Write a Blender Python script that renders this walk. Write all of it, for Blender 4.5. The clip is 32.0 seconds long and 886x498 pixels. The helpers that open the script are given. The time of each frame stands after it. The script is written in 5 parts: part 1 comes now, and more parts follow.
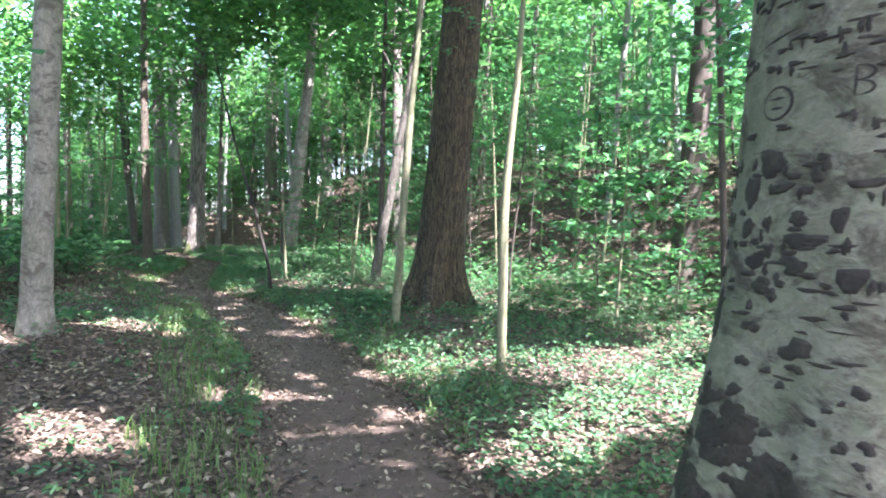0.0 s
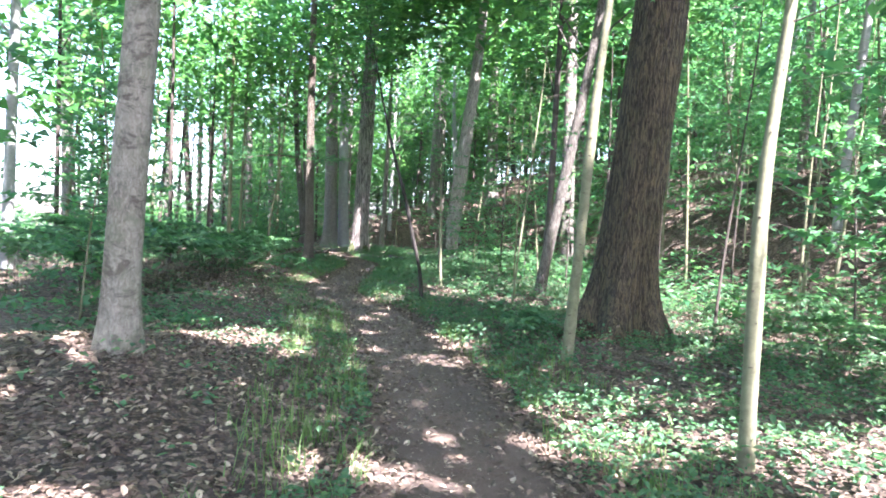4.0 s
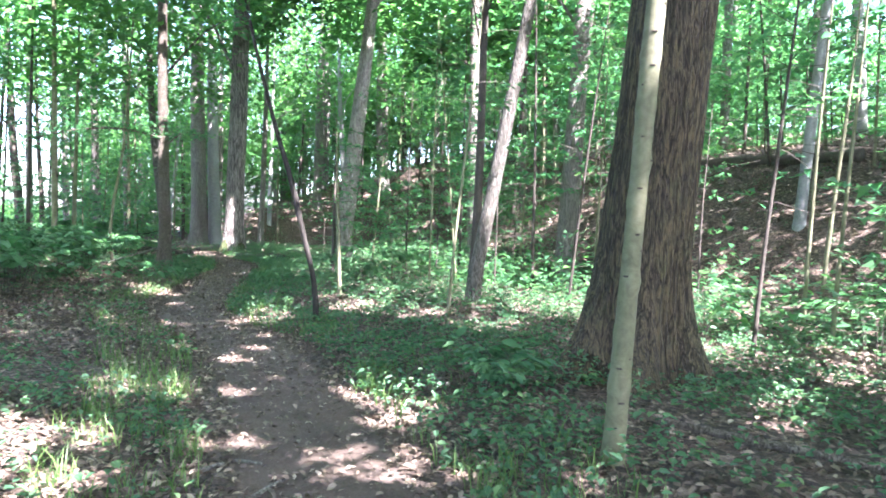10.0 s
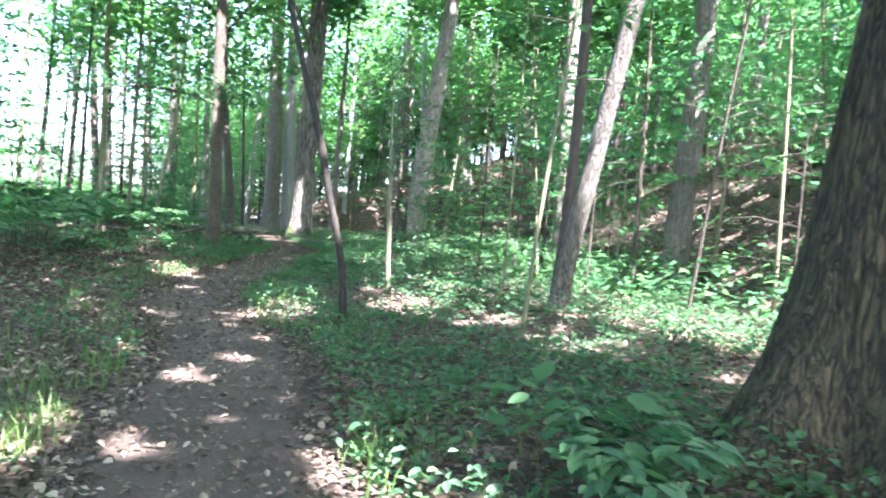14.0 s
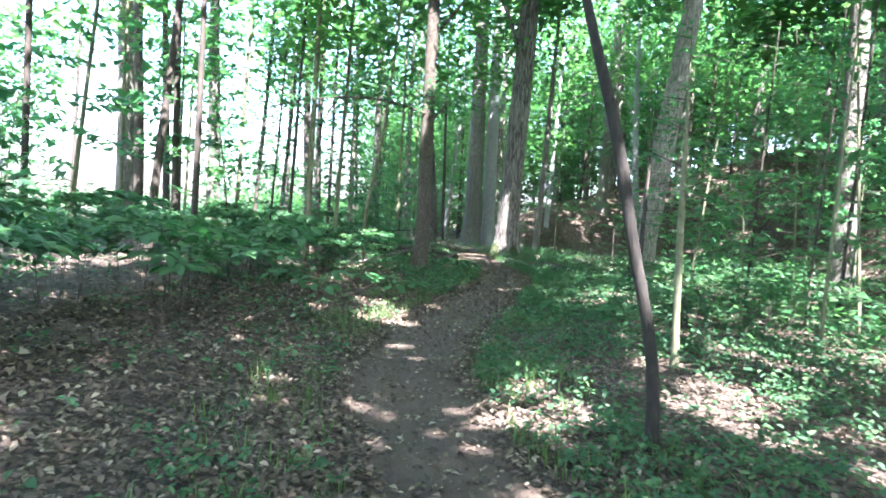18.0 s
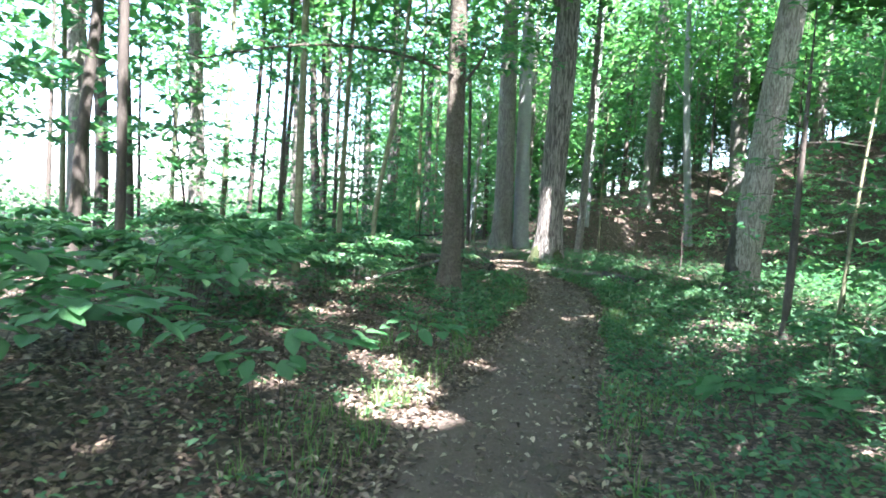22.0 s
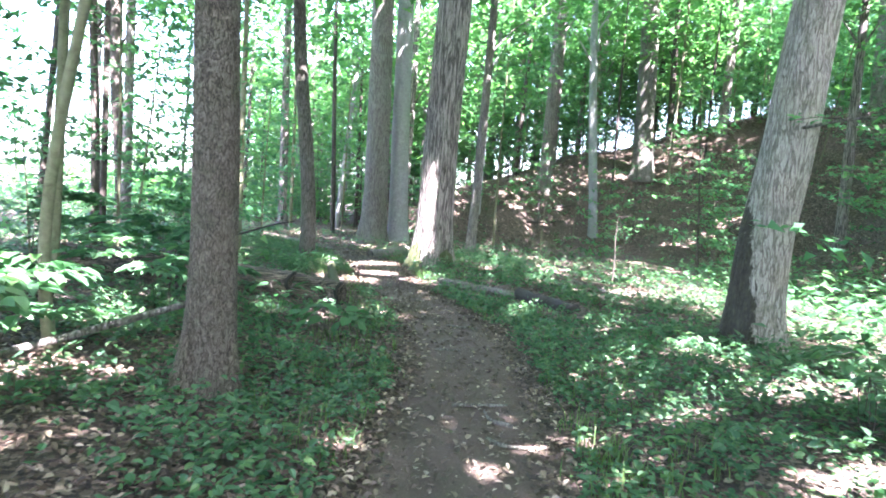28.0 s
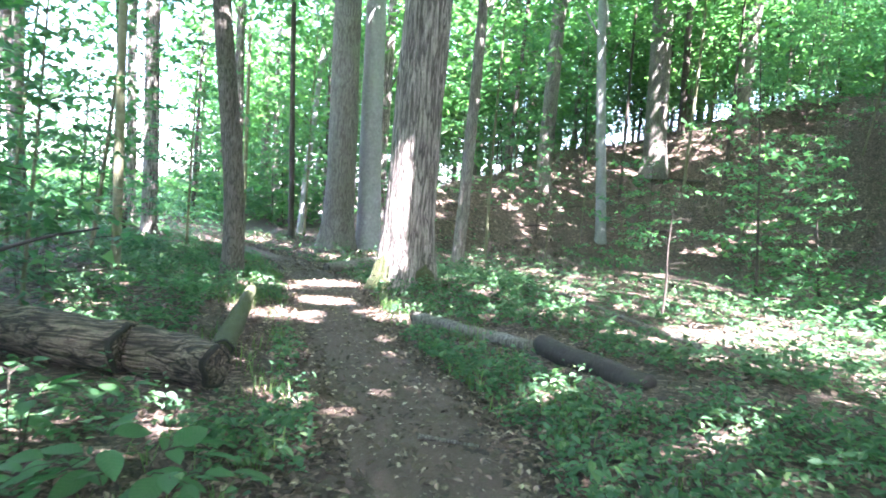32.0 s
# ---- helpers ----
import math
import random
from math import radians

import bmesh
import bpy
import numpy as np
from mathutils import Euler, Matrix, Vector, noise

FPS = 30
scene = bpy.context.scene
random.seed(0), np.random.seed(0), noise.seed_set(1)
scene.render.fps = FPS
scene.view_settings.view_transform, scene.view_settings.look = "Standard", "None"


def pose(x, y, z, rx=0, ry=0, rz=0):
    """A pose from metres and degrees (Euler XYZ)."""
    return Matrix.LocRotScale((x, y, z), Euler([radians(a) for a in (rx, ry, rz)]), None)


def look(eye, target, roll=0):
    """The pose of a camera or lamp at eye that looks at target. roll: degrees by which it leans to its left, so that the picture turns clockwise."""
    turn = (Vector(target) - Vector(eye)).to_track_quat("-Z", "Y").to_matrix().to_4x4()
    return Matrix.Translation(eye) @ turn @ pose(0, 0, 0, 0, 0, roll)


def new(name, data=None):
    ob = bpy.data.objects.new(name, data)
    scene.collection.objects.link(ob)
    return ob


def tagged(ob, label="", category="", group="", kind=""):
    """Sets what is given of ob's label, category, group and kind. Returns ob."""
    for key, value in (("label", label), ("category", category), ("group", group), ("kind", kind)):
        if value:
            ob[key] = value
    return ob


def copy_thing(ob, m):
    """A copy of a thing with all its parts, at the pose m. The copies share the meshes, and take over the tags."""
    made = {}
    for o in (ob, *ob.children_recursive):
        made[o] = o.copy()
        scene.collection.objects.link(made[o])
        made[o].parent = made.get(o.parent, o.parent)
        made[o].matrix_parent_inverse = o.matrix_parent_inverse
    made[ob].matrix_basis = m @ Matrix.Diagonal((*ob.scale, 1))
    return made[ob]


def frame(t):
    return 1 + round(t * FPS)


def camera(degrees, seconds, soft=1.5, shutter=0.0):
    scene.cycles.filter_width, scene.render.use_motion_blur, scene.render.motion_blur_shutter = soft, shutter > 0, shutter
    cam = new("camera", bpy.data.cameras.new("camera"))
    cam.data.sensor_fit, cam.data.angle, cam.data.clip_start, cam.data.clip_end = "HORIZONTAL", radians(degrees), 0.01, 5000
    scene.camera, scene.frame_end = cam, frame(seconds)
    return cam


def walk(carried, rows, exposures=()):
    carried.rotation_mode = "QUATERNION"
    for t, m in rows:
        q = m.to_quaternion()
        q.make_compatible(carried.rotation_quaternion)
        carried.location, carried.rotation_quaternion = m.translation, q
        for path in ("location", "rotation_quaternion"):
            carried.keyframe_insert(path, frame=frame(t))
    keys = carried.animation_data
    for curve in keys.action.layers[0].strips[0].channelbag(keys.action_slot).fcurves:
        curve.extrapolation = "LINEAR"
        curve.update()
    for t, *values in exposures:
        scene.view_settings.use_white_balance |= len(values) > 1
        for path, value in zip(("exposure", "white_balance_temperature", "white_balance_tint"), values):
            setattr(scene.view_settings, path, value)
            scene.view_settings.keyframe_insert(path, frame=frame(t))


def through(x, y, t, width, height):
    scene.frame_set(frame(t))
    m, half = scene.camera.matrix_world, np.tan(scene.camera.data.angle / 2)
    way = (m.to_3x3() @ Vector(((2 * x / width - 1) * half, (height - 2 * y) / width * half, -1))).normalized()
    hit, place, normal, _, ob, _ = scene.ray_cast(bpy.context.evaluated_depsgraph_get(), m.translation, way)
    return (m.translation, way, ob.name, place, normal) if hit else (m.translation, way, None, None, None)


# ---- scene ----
from mathutils.bvhtree import BVHTree

cam = camera(68.9, 32.0, soft=1.8, shutter=0.3)
PATH = [
    (0, (1.081, 5.15, 1.629), (1.683, 7.057, 1.568), 1.0),
    (0.5, (1.187, 5.473, 1.635), (1.703, 7.404, 1.578), 1.4),
    (1, (1.306, 5.765, 1.63), (1.796, 7.704, 1.576), 1.3),
    (1.5, (1.469, 6.024, 1.601), (2.091, 7.924, 1.547), -0.1),
    (2, (1.627, 6.325, 1.582), (2.331, 8.196, 1.521), 0.2),
    (2.5, (1.53, 6.528, 1.608), (2.179, 8.418, 1.53), 1.1),
    (3, (1.531, 6.821, 1.598), (1.872, 8.791, 1.534), 2.1),
    (3.5, (1.501, 7.111, 1.597), (1.62, 9.106, 1.531), 3.0),
    (4, (1.467, 7.382, 1.581), (1.575, 9.378, 1.522), 2.7),
    (4.5, (1.49, 7.65, 1.558), (1.589, 9.646, 1.491), 2.5),
    (6.5, (1.398, 8.85, 1.541), (1.455, 10.849, 1.478), 2.6),
    (7, (1.429, 9.121, 1.544), (1.647, 11.108, 1.482), 2.0),
    (7.5, (1.396, 9.554, 1.535), (1.883, 11.492, 1.46), 1.4),
    (8, (1.446, 9.817, 1.519), (1.983, 11.742, 1.44), 1.2),
    (8.5, (1.352, 10.208, 1.529), (1.849, 12.144, 1.455), 2.0),
    (9, (1.389, 10.475, 1.527), (1.833, 12.424, 1.466), 1.6),
    (9.5, (1.384, 10.781, 1.515), (1.833, 12.729, 1.45), 1.8),
    (10, (1.394, 11.104, 1.498), (1.854, 13.049, 1.432), 1.6),
    (10.5, (1.451, 11.449, 1.466), (1.951, 13.384, 1.399), 1.7),
    (11, (1.626, 11.787, 1.439), (2.3, 13.669, 1.376), -0.0),
    (11.5, (1.789, 12.145, 1.399), (2.695, 13.926, 1.319), -0.3),
    (12, (1.835, 12.378, 1.362), (2.746, 14.156, 1.285), -0.1),
    (12.5, (1.97, 12.634, 1.263), (2.87, 14.418, 1.183), 0.3),
    (13, (2.02, 12.959, 1.277), (2.764, 14.814, 1.197), 1.2),
    (13.5, (2.115, 13.25, 1.27), (2.708, 15.159, 1.197), 1.8),
    (14, (2.065, 13.715, 1.22), (2.276, 15.702, 1.14), 4.4),
    (14.5, (1.99, 13.794, 1.287), (2.091, 15.79, 1.189), 2.8),
    (15, (2.024, 14.108, 1.327), (1.918, 16.103, 1.221), 2.6),
    (15.5, (1.903, 14.479, 1.321), (1.747, 16.47, 1.22), 3.1),
    (17.5, (1.213, 15.926, 1.459), (0.886, 17.896, 1.355), 5.2),
    (18, (1.118, 16.385, 1.49), (0.753, 18.349, 1.391), 4.5),
    (18.5, (1.022, 16.897, 1.522), (0.627, 18.855, 1.417), 4.5),
    (19, (0.825, 17.392, 1.48), (0.444, 19.352, 1.37), 4.4),
    (19.5, (0.681, 17.921, 1.473), (0.28, 19.877, 1.367), 4.7),
    (20, (0.441, 18.377, 1.473), (-0.018, 20.321, 1.366), 4.5),
    (20.5, (0.383, 18.889, 1.461), (-0.149, 20.815, 1.362), 3.9),
    (21, (0.263, 19.301, 1.464), (-0.26, 21.228, 1.366), 4.2),
    (21.5, (0.19, 19.854, 1.462), (-0.332, 21.783, 1.367), 3.8),
    (22, (0.066, 20.356, 1.481), (-0.36, 22.308, 1.377), 3.5),
    (22.5, (-0.077, 20.924, 1.469), (-0.487, 22.878, 1.36), 3.3),
    (23, (-0.135, 21.479, 1.466), (-0.564, 23.429, 1.356), 3.5),
    (23.5, (-0.248, 21.961, 1.468), (-0.622, 23.922, 1.357), 2.9),
    (24, (-0.218, 22.461, 1.488), (-0.453, 24.444, 1.385), 1.9),
    (24.5, (-0.259, 23.032, 1.496), (-0.443, 25.021, 1.393), 1.9),
    (25, (-0.23, 23.496, 1.489), (-0.376, 25.488, 1.396), 1.9),
    (25.5, (-0.268, 24.027, 1.445), (-0.355, 26.023, 1.348), 2.2),
    (27.5, (-0.365, 26.018, 1.622), (-0.444, 28.012, 1.497), 4.7),
    (28, (-0.353, 26.546, 1.598), (-0.417, 28.54, 1.463), 4.3),
    (28.5, (-0.297, 27.114, 1.566), (-0.359, 29.108, 1.435), 4.3),
    (29, (-0.361, 27.637, 1.585), (-0.406, 29.631, 1.448), 4.2),
    (29.5, (-0.282, 28.085, 1.573), (-0.318, 30.081, 1.442), 4.1),
    (30, (-0.369, 28.619, 1.576), (-0.4, 30.614, 1.444), 3.8),
    (30.5, (-0.43, 29.282, 1.553), (-0.449, 31.278, 1.428), 3.8),
    (31, (-0.517, 29.804, 1.512), (-0.591, 31.798, 1.388), 4.5),
    (31.5, (-0.414, 30.26, 1.524), (-0.482, 32.255, 1.402), 3.8),
    (32, (-0.394, 30.808, 1.534), (-0.411, 32.804, 1.409), 4.4),
]
walk(cam, [(t, look(eye, target, roll)) for t, eye, target, roll in PATH], [(0, 3.6, 6000, 28), (4, 3.92, 6000, 30), (7, 4.05, 5900, 24), (12, 4.2, 5900, 32), (14, 4.2, 5900, 27), (19, 3.95, 5850, 21), (24, 4.05, 5900, 19), (25, 4.25, 5900, 28), (28, 4.75, 5900, 34), (32, 4.8, 5950, 31)])

# ---- light ----
SUN = Vector((0.30, -0.46, 0.84)).normalized()          # towards the sun
SUN_EL, SUN_AZ = math.asin(SUN.z), math.atan2(SUN.x, SUN.y)
world = bpy.data.worlds.new("sky")
world.use_nodes = True
scene.world = world
wn = world.node_tree
sky = wn.nodes.new("ShaderNodeTexSky")
sky.sky_type, sky.sun_disc = "NISHITA", False
sky.sun_elevation, sky.sun_rotation = SUN_EL, SUN_AZ
sky.air_density, sky.dust_density, sky.ozone_density = 1.0, 3.0, 1.0
wn.links.new(sky.outputs[0], wn.nodes["Background"].inputs[0])
wn.nodes["Background"].inputs[1].default_value = 0.115
sun = new("sun", bpy.data.lights.new("sun", "SUN"))
sun.data.energy, sun.data.angle, sun.data.color = 5.0, radians(0.5), (1.0, 0.95, 0.86)
sun.matrix_world = look(SUN * 60, (0, 0, 0))


# ---- materials ----
def nodes(name):
    m = bpy.data.materials.new(name)
    m.use_nodes = True
    return m, m.node_tree, m.node_tree.nodes["Principled BSDF"]


def link(nt, a, b):
    nt.links.new(a, b)


def ramp(nt, fac, stops):
    r = nt.nodes.new("ShaderNodeValToRGB")
    while len(r.color_ramp.elements) < len(stops):
        r.color_ramp.elements.new(0.5)
    for el, (p, c) in zip(r.color_ramp.elements, stops):
        el.position, el.color = p, (*c, 1)
    link(nt, fac, r.inputs[0])
    return r.outputs[0]


def coords(nt, scale=(1, 1, 1)):
    tc, mp = nt.nodes.new("ShaderNodeTexCoord"), nt.nodes.new("ShaderNodeMapping")
    mp.inputs["Scale"].default_value = scale
    link(nt, tc.outputs["Object"], mp.inputs["Vector"])
    return mp.outputs[0]


def noise_tex(nt, vec, scale, detail=6, rough=0.6, warp=0.0):
    n = nt.nodes.new("ShaderNodeTexNoise")
    for key, v in (("Scale", scale), ("Detail", detail), ("Roughness", rough), ("Distortion", warp)):
        n.inputs[key].default_value = v
    link(nt, vec, n.inputs["Vector"])
    return n.outputs[0]


def mix(nt, fac, a, b, how="MIX"):
    n = nt.nodes.new("ShaderNodeMix")
    n.data_type, n.blend_type = "RGBA", how
    for socket, v in ((n.inputs[0], fac), (n.inputs[6], a), (n.inputs[7], b)):
        if isinstance(v, (int, float)):
            socket.default_value = v
        elif isinstance(v, tuple):
            socket.default_value = (*v, 1)
        else:
            link(nt, v, socket)
    return n.outputs[2]


def bump(nt, b, height, strength, distance=0.02):
    n = nt.nodes.new("ShaderNodeBump")
    n.inputs["Strength"].default_value, n.inputs["Distance"].default_value = strength, distance
    link(nt, height, n.inputs["Height"])
    link(nt, n.outputs[0], b.inputs["Normal"])


def bark(name, dark, mid, light, stretch=0.12, scale=22, relief=0.7, moss=None, blotch=None):
    m, nt, b = nodes(name)
    v = coords(nt, (1, 1, stretch))
    fine = noise_tex(nt, v, scale, 8, 0.7, 0.6)
    col = ramp(nt, fine, [(0.32, dark), (0.5, mid), (0.68, light)])
    big = noise_tex(nt, coords(nt, (1, 1, 0.5)), 2.2, 5, 0.6)
    col = mix(nt, ramp(nt, big, [(0.35, (0, 0, 0)), (0.7, (0.55, 0.55, 0.55))]), col, light)
    if blotch:
        spots = noise_tex(nt, coords(nt, (1, 1, 1.5)), 4.5, 7, 0.72, 0.5)
        col = mix(nt, ramp(nt, spots, [(0.5, (0, 0, 0)), (0.6, (0.85, 0.85, 0.85))]), col, blotch)
    if moss:
        film = noise_tex(nt, coords(nt), 5, 6, 0.7)
        col = mix(nt, ramp(nt, film, [(0.5, (0, 0, 0)), (0.68, (0.75, 0.75, 0.75))]), col, moss)
    tint = nt.nodes.new("ShaderNodeObjectInfo")
    col = mix(nt, 0.35, col, ramp(nt, tint.outputs["Random"], [(0, (0.55, 0.54, 0.5)), (1, (1, 1, 1))]), "MULTIPLY")
    link(nt, col, b.inputs["Base Color"])
    b.inputs["Roughness"].default_value = 0.85
    bump(nt, b, fine, relief, 0.03)
    return m


def ridged(name, dark, mid, light, scale=20, stretch=0.16, relief=1.0, furrow=0.16, moss=None, lichen=None, along=1.0):
    """Bark in long plates between furrows."""
    m, nt, b = nodes(name)
    v = coords(nt, (along, 1, stretch))
    # furrows run where two stretched noises cross their mean, so they wander, fork and close
    plates = []
    for size, deep in ((scale, 1.0), (scale * 1.9, 0.6)):
        off = nt.nodes.new("ShaderNodeMath")
        off.operation = "SUBTRACT"
        link(nt, noise_tex(nt, v, size, 2, 0.5, 0.6), off.inputs[0])
        off.inputs[1].default_value = 0.5
        size_of = nt.nodes.new("ShaderNodeMath")
        size_of.operation = "ABSOLUTE"
        link(nt, off.outputs[0], size_of.inputs[0])
        low = 1 - deep
        plates.append(ramp(nt, size_of.outputs[0], [(0.0, (low, low, low)), (0.32 * furrow, (0.35 + 0.65 * low,) * 3), (0.9 * furrow, (1, 1, 1))]))
    plate = mix(nt, 1.0, plates[0], plates[1], "MULTIPLY")
    fine = noise_tex(nt, coords(nt, (1, 1, 0.4)), 60, 8, 0.75)
    skin_col = ramp(nt, fine, [(0.3, mid), (0.7, light)])
    big = noise_tex(nt, coords(nt, (1, 1, 0.5)), 2.0, 5, 0.6)
    if lichen:
        skin_col = mix(nt, ramp(nt, big, [(0.48, (0, 0, 0)), (0.66, (0.6, 0.6, 0.6))]), skin_col, lichen)
    if moss:
        film = noise_tex(nt, coords(nt), 4, 6, 0.7)
        skin_col = mix(nt, ramp(nt, film, [(0.52, (0, 0, 0)), (0.7, (0.7, 0.7, 0.7))]), skin_col, moss)
    col = mix(nt, plate, dark, skin_col)
    tint = nt.nodes.new("ShaderNodeObjectInfo")
    col = mix(nt, 0.35, col, ramp(nt, tint.outputs["Random"], [(0, (0.6, 0.59, 0.55)), (1, (1, 1, 1))]), "MULTIPLY")
    link(nt, col, b.inputs["Base Color"])
    b.inputs["Roughness"].default_value = 0.9
    bump(nt, b, mix(nt, 0.25, plate, fine), relief, 0.035)
    return m


def leaf(name, stops, through=0.45, gloss=0.45):
    m, nt, b = nodes(name)
    geo = nt.nodes.new("ShaderNodeNewGeometry")
    col = ramp(nt, geo.outputs["Random Per Island"], stops)
    info = nt.nodes.new("ShaderNodeObjectInfo")
    col = mix(nt, 0.5, col, ramp(nt, info.outputs["Random"], [(0, (0.65, 0.8, 0.8)), (1, (1.1, 1.0, 0.8))]), "MULTIPLY")
    link(nt, col, b.inputs["Base Color"])
    b.inputs["Roughness"].default_value = gloss
    t = nt.nodes.new("ShaderNodeBsdfTranslucent")
    warm = mix(nt, 1.0, col, (1.5, 1.9, 1.45), "MULTIPLY")
    link(nt, warm, t.inputs["Color"])
    mx = nt.nodes.new("ShaderNodeMixShader")
    mx.inputs[0].default_value = through
    link(nt, b.outputs[0], mx.inputs[1])
    link(nt, t.outputs[0], mx.inputs[2])
    link(nt, mx.outputs[0], nt.nodes["Material Output"].inputs[0])
    return m


OAK = ridged("oak_bark", (0.009, 0.006, 0.0035), (0.062, 0.046, 0.023), (0.135, 0.104, 0.056), 24, 0.13, 1.0, 0.1, (0.07, 0.074, 0.034))
GREY = ridged("grey_bark", (0.07, 0.064, 0.054), (0.13, 0.12, 0.105), (0.25, 0.235, 0.205), 22, 0.14, 0.7, 0.09, (0.12, 0.135, 0.08), (0.25, 0.25, 0.23))
FURROW = ridged("furrowed_bark", (0.04, 0.035, 0.03), (0.15, 0.135, 0.118), (0.38, 0.35, 0.315), 13, 0.10, 1.0, 0.10)
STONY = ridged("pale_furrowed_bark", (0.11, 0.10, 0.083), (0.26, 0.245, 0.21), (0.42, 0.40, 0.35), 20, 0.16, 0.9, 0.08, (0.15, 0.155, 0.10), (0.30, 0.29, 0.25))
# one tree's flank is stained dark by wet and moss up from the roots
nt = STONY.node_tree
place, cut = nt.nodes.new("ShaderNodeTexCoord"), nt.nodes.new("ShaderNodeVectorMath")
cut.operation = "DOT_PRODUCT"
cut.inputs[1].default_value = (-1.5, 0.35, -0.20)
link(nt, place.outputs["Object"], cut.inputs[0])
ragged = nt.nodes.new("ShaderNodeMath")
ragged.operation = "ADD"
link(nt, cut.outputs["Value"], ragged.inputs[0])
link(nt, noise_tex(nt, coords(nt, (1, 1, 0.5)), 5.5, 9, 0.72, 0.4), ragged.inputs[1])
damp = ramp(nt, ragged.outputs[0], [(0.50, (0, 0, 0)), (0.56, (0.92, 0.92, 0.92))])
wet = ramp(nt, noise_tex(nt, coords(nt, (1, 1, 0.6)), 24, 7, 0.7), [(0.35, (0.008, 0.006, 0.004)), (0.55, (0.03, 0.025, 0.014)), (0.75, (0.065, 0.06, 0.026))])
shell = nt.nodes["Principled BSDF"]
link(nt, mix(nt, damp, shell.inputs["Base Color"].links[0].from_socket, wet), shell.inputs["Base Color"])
BEECH = bark("beech_bark", (0.065, 0.057, 0.038), (0.16, 0.15, 0.105), (0.275, 0.263, 0.195), 1.3, 16, 0.8, (0.15, 0.165, 0.10), (0.05, 0.04, 0.028))
SMOOTH = bark("smooth_pale_bark", (0.11, 0.118, 0.115), (0.18, 0.19, 0.187), (0.26, 0.272, 0.268), 0.8, 14, 0.15)
PALE = bark("sapling_bark", (0.06, 0.063, 0.036), (0.115, 0.118, 0.066), (0.17, 0.172, 0.104), 1.2, 9, 0.15)
DARK = bark("dark_bark", (0.012, 0.010, 0.008), (0.034, 0.027, 0.021), (0.08, 0.066, 0.053), 0.3, 24, 0.6)
MOSSY = ridged("mossy_bark", (0.035, 0.03, 0.024), (0.09, 0.082, 0.066), (0.19, 0.178, 0.152), 22, 0.2, 0.8, 0.09, (0.05, 0.058, 0.028), (0.20, 0.197, 0.175))
ASH = bark("pale_grey_bark", (0.075, 0.067, 0.052), (0.19, 0.173, 0.14), (0.33, 0.308, 0.255), 0.5, 30, 1.0, (0.14, 0.15, 0.095), (0.065, 0.056, 0.043))
ROTTEN = ridged("rotten_wood", (0.012, 0.009, 0.007), (0.10, 0.077, 0.055), (0.28, 0.225, 0.168), 14, 1.0, 1.0, 0.1, (0.05, 0.06, 0.025), None, 0.12)
LOWER = bark("weathered_beech_foot", (0.010, 0.0075, 0.005), (0.027, 0.02, 0.014), (0.062, 0.048, 0.034), 0.8, 16, 0.9, (0.03, 0.034, 0.02))
SCAR = bark("scar_bark", (0.008, 0.006, 0.0045), (0.022, 0.017, 0.013), (0.055, 0.045, 0.034), 1.0, 30, 0.6)
CHAR = bark("rotted_end", (0.003, 0.0025, 0.002), (0.009, 0.0075, 0.006), (0.022, 0.018, 0.014), 1.0, 30, 0.6)
INKY = bark("blackish_bark", (0.006, 0.005, 0.004), (0.014, 0.011, 0.009), (0.035, 0.029, 0.023), 0.3, 24, 0.6)
PLATED = ridged("plated_bark", (0.045, 0.034, 0.025), (0.105, 0.083, 0.06), (0.225, 0.188, 0.145), 40, 0.4, 1.0, 0.08, (0.10, 0.105, 0.055), (0.22, 0.20, 0.16))
MOSS = bark("moss", (0.015, 0.022, 0.007), (0.035, 0.048, 0.014), (0.075, 0.09, 0.03), 1.0, 45, 1.0)
LEAF_A = leaf("canopy_leaf", [(0, (0.038, 0.10, 0.042)), (0.6, (0.06, 0.145, 0.05)), (1, (0.105, 0.20, 0.06))], 0.55)
LEAF_B = leaf("understory_leaf", [(0, (0.035, 0.105, 0.06)), (0.6, (0.058, 0.15, 0.068)), (1, (0.10, 0.205, 0.075))], 0.55)
LEAF_C = leaf("shrub_leaf", [(0, (0.034, 0.10, 0.052)), (0.7, (0.058, 0.145, 0.066)), (1, (0.10, 0.19, 0.075))], 0.38, 0.6)
HERB = leaf("low_herb_leaf", [(0, (0.03, 0.085, 0.045)), (0.7, (0.055, 0.13, 0.06)), (1, (0.10, 0.18, 0.07))], 0.38, 0.62)
GRASS = leaf("grass_blade", [(0, (0.04, 0.10, 0.03)), (1, (0.11, 0.18, 0.05))], 0.3, 0.5)
LITTER = leaf("dead_leaf", [(0, (0.035, 0.024, 0.017)), (0.5, (0.085, 0.058, 0.042)), (0.82, (0.16, 0.115, 0.084)), (1, (0.34, 0.275, 0.21))], 0.1, 0.7)


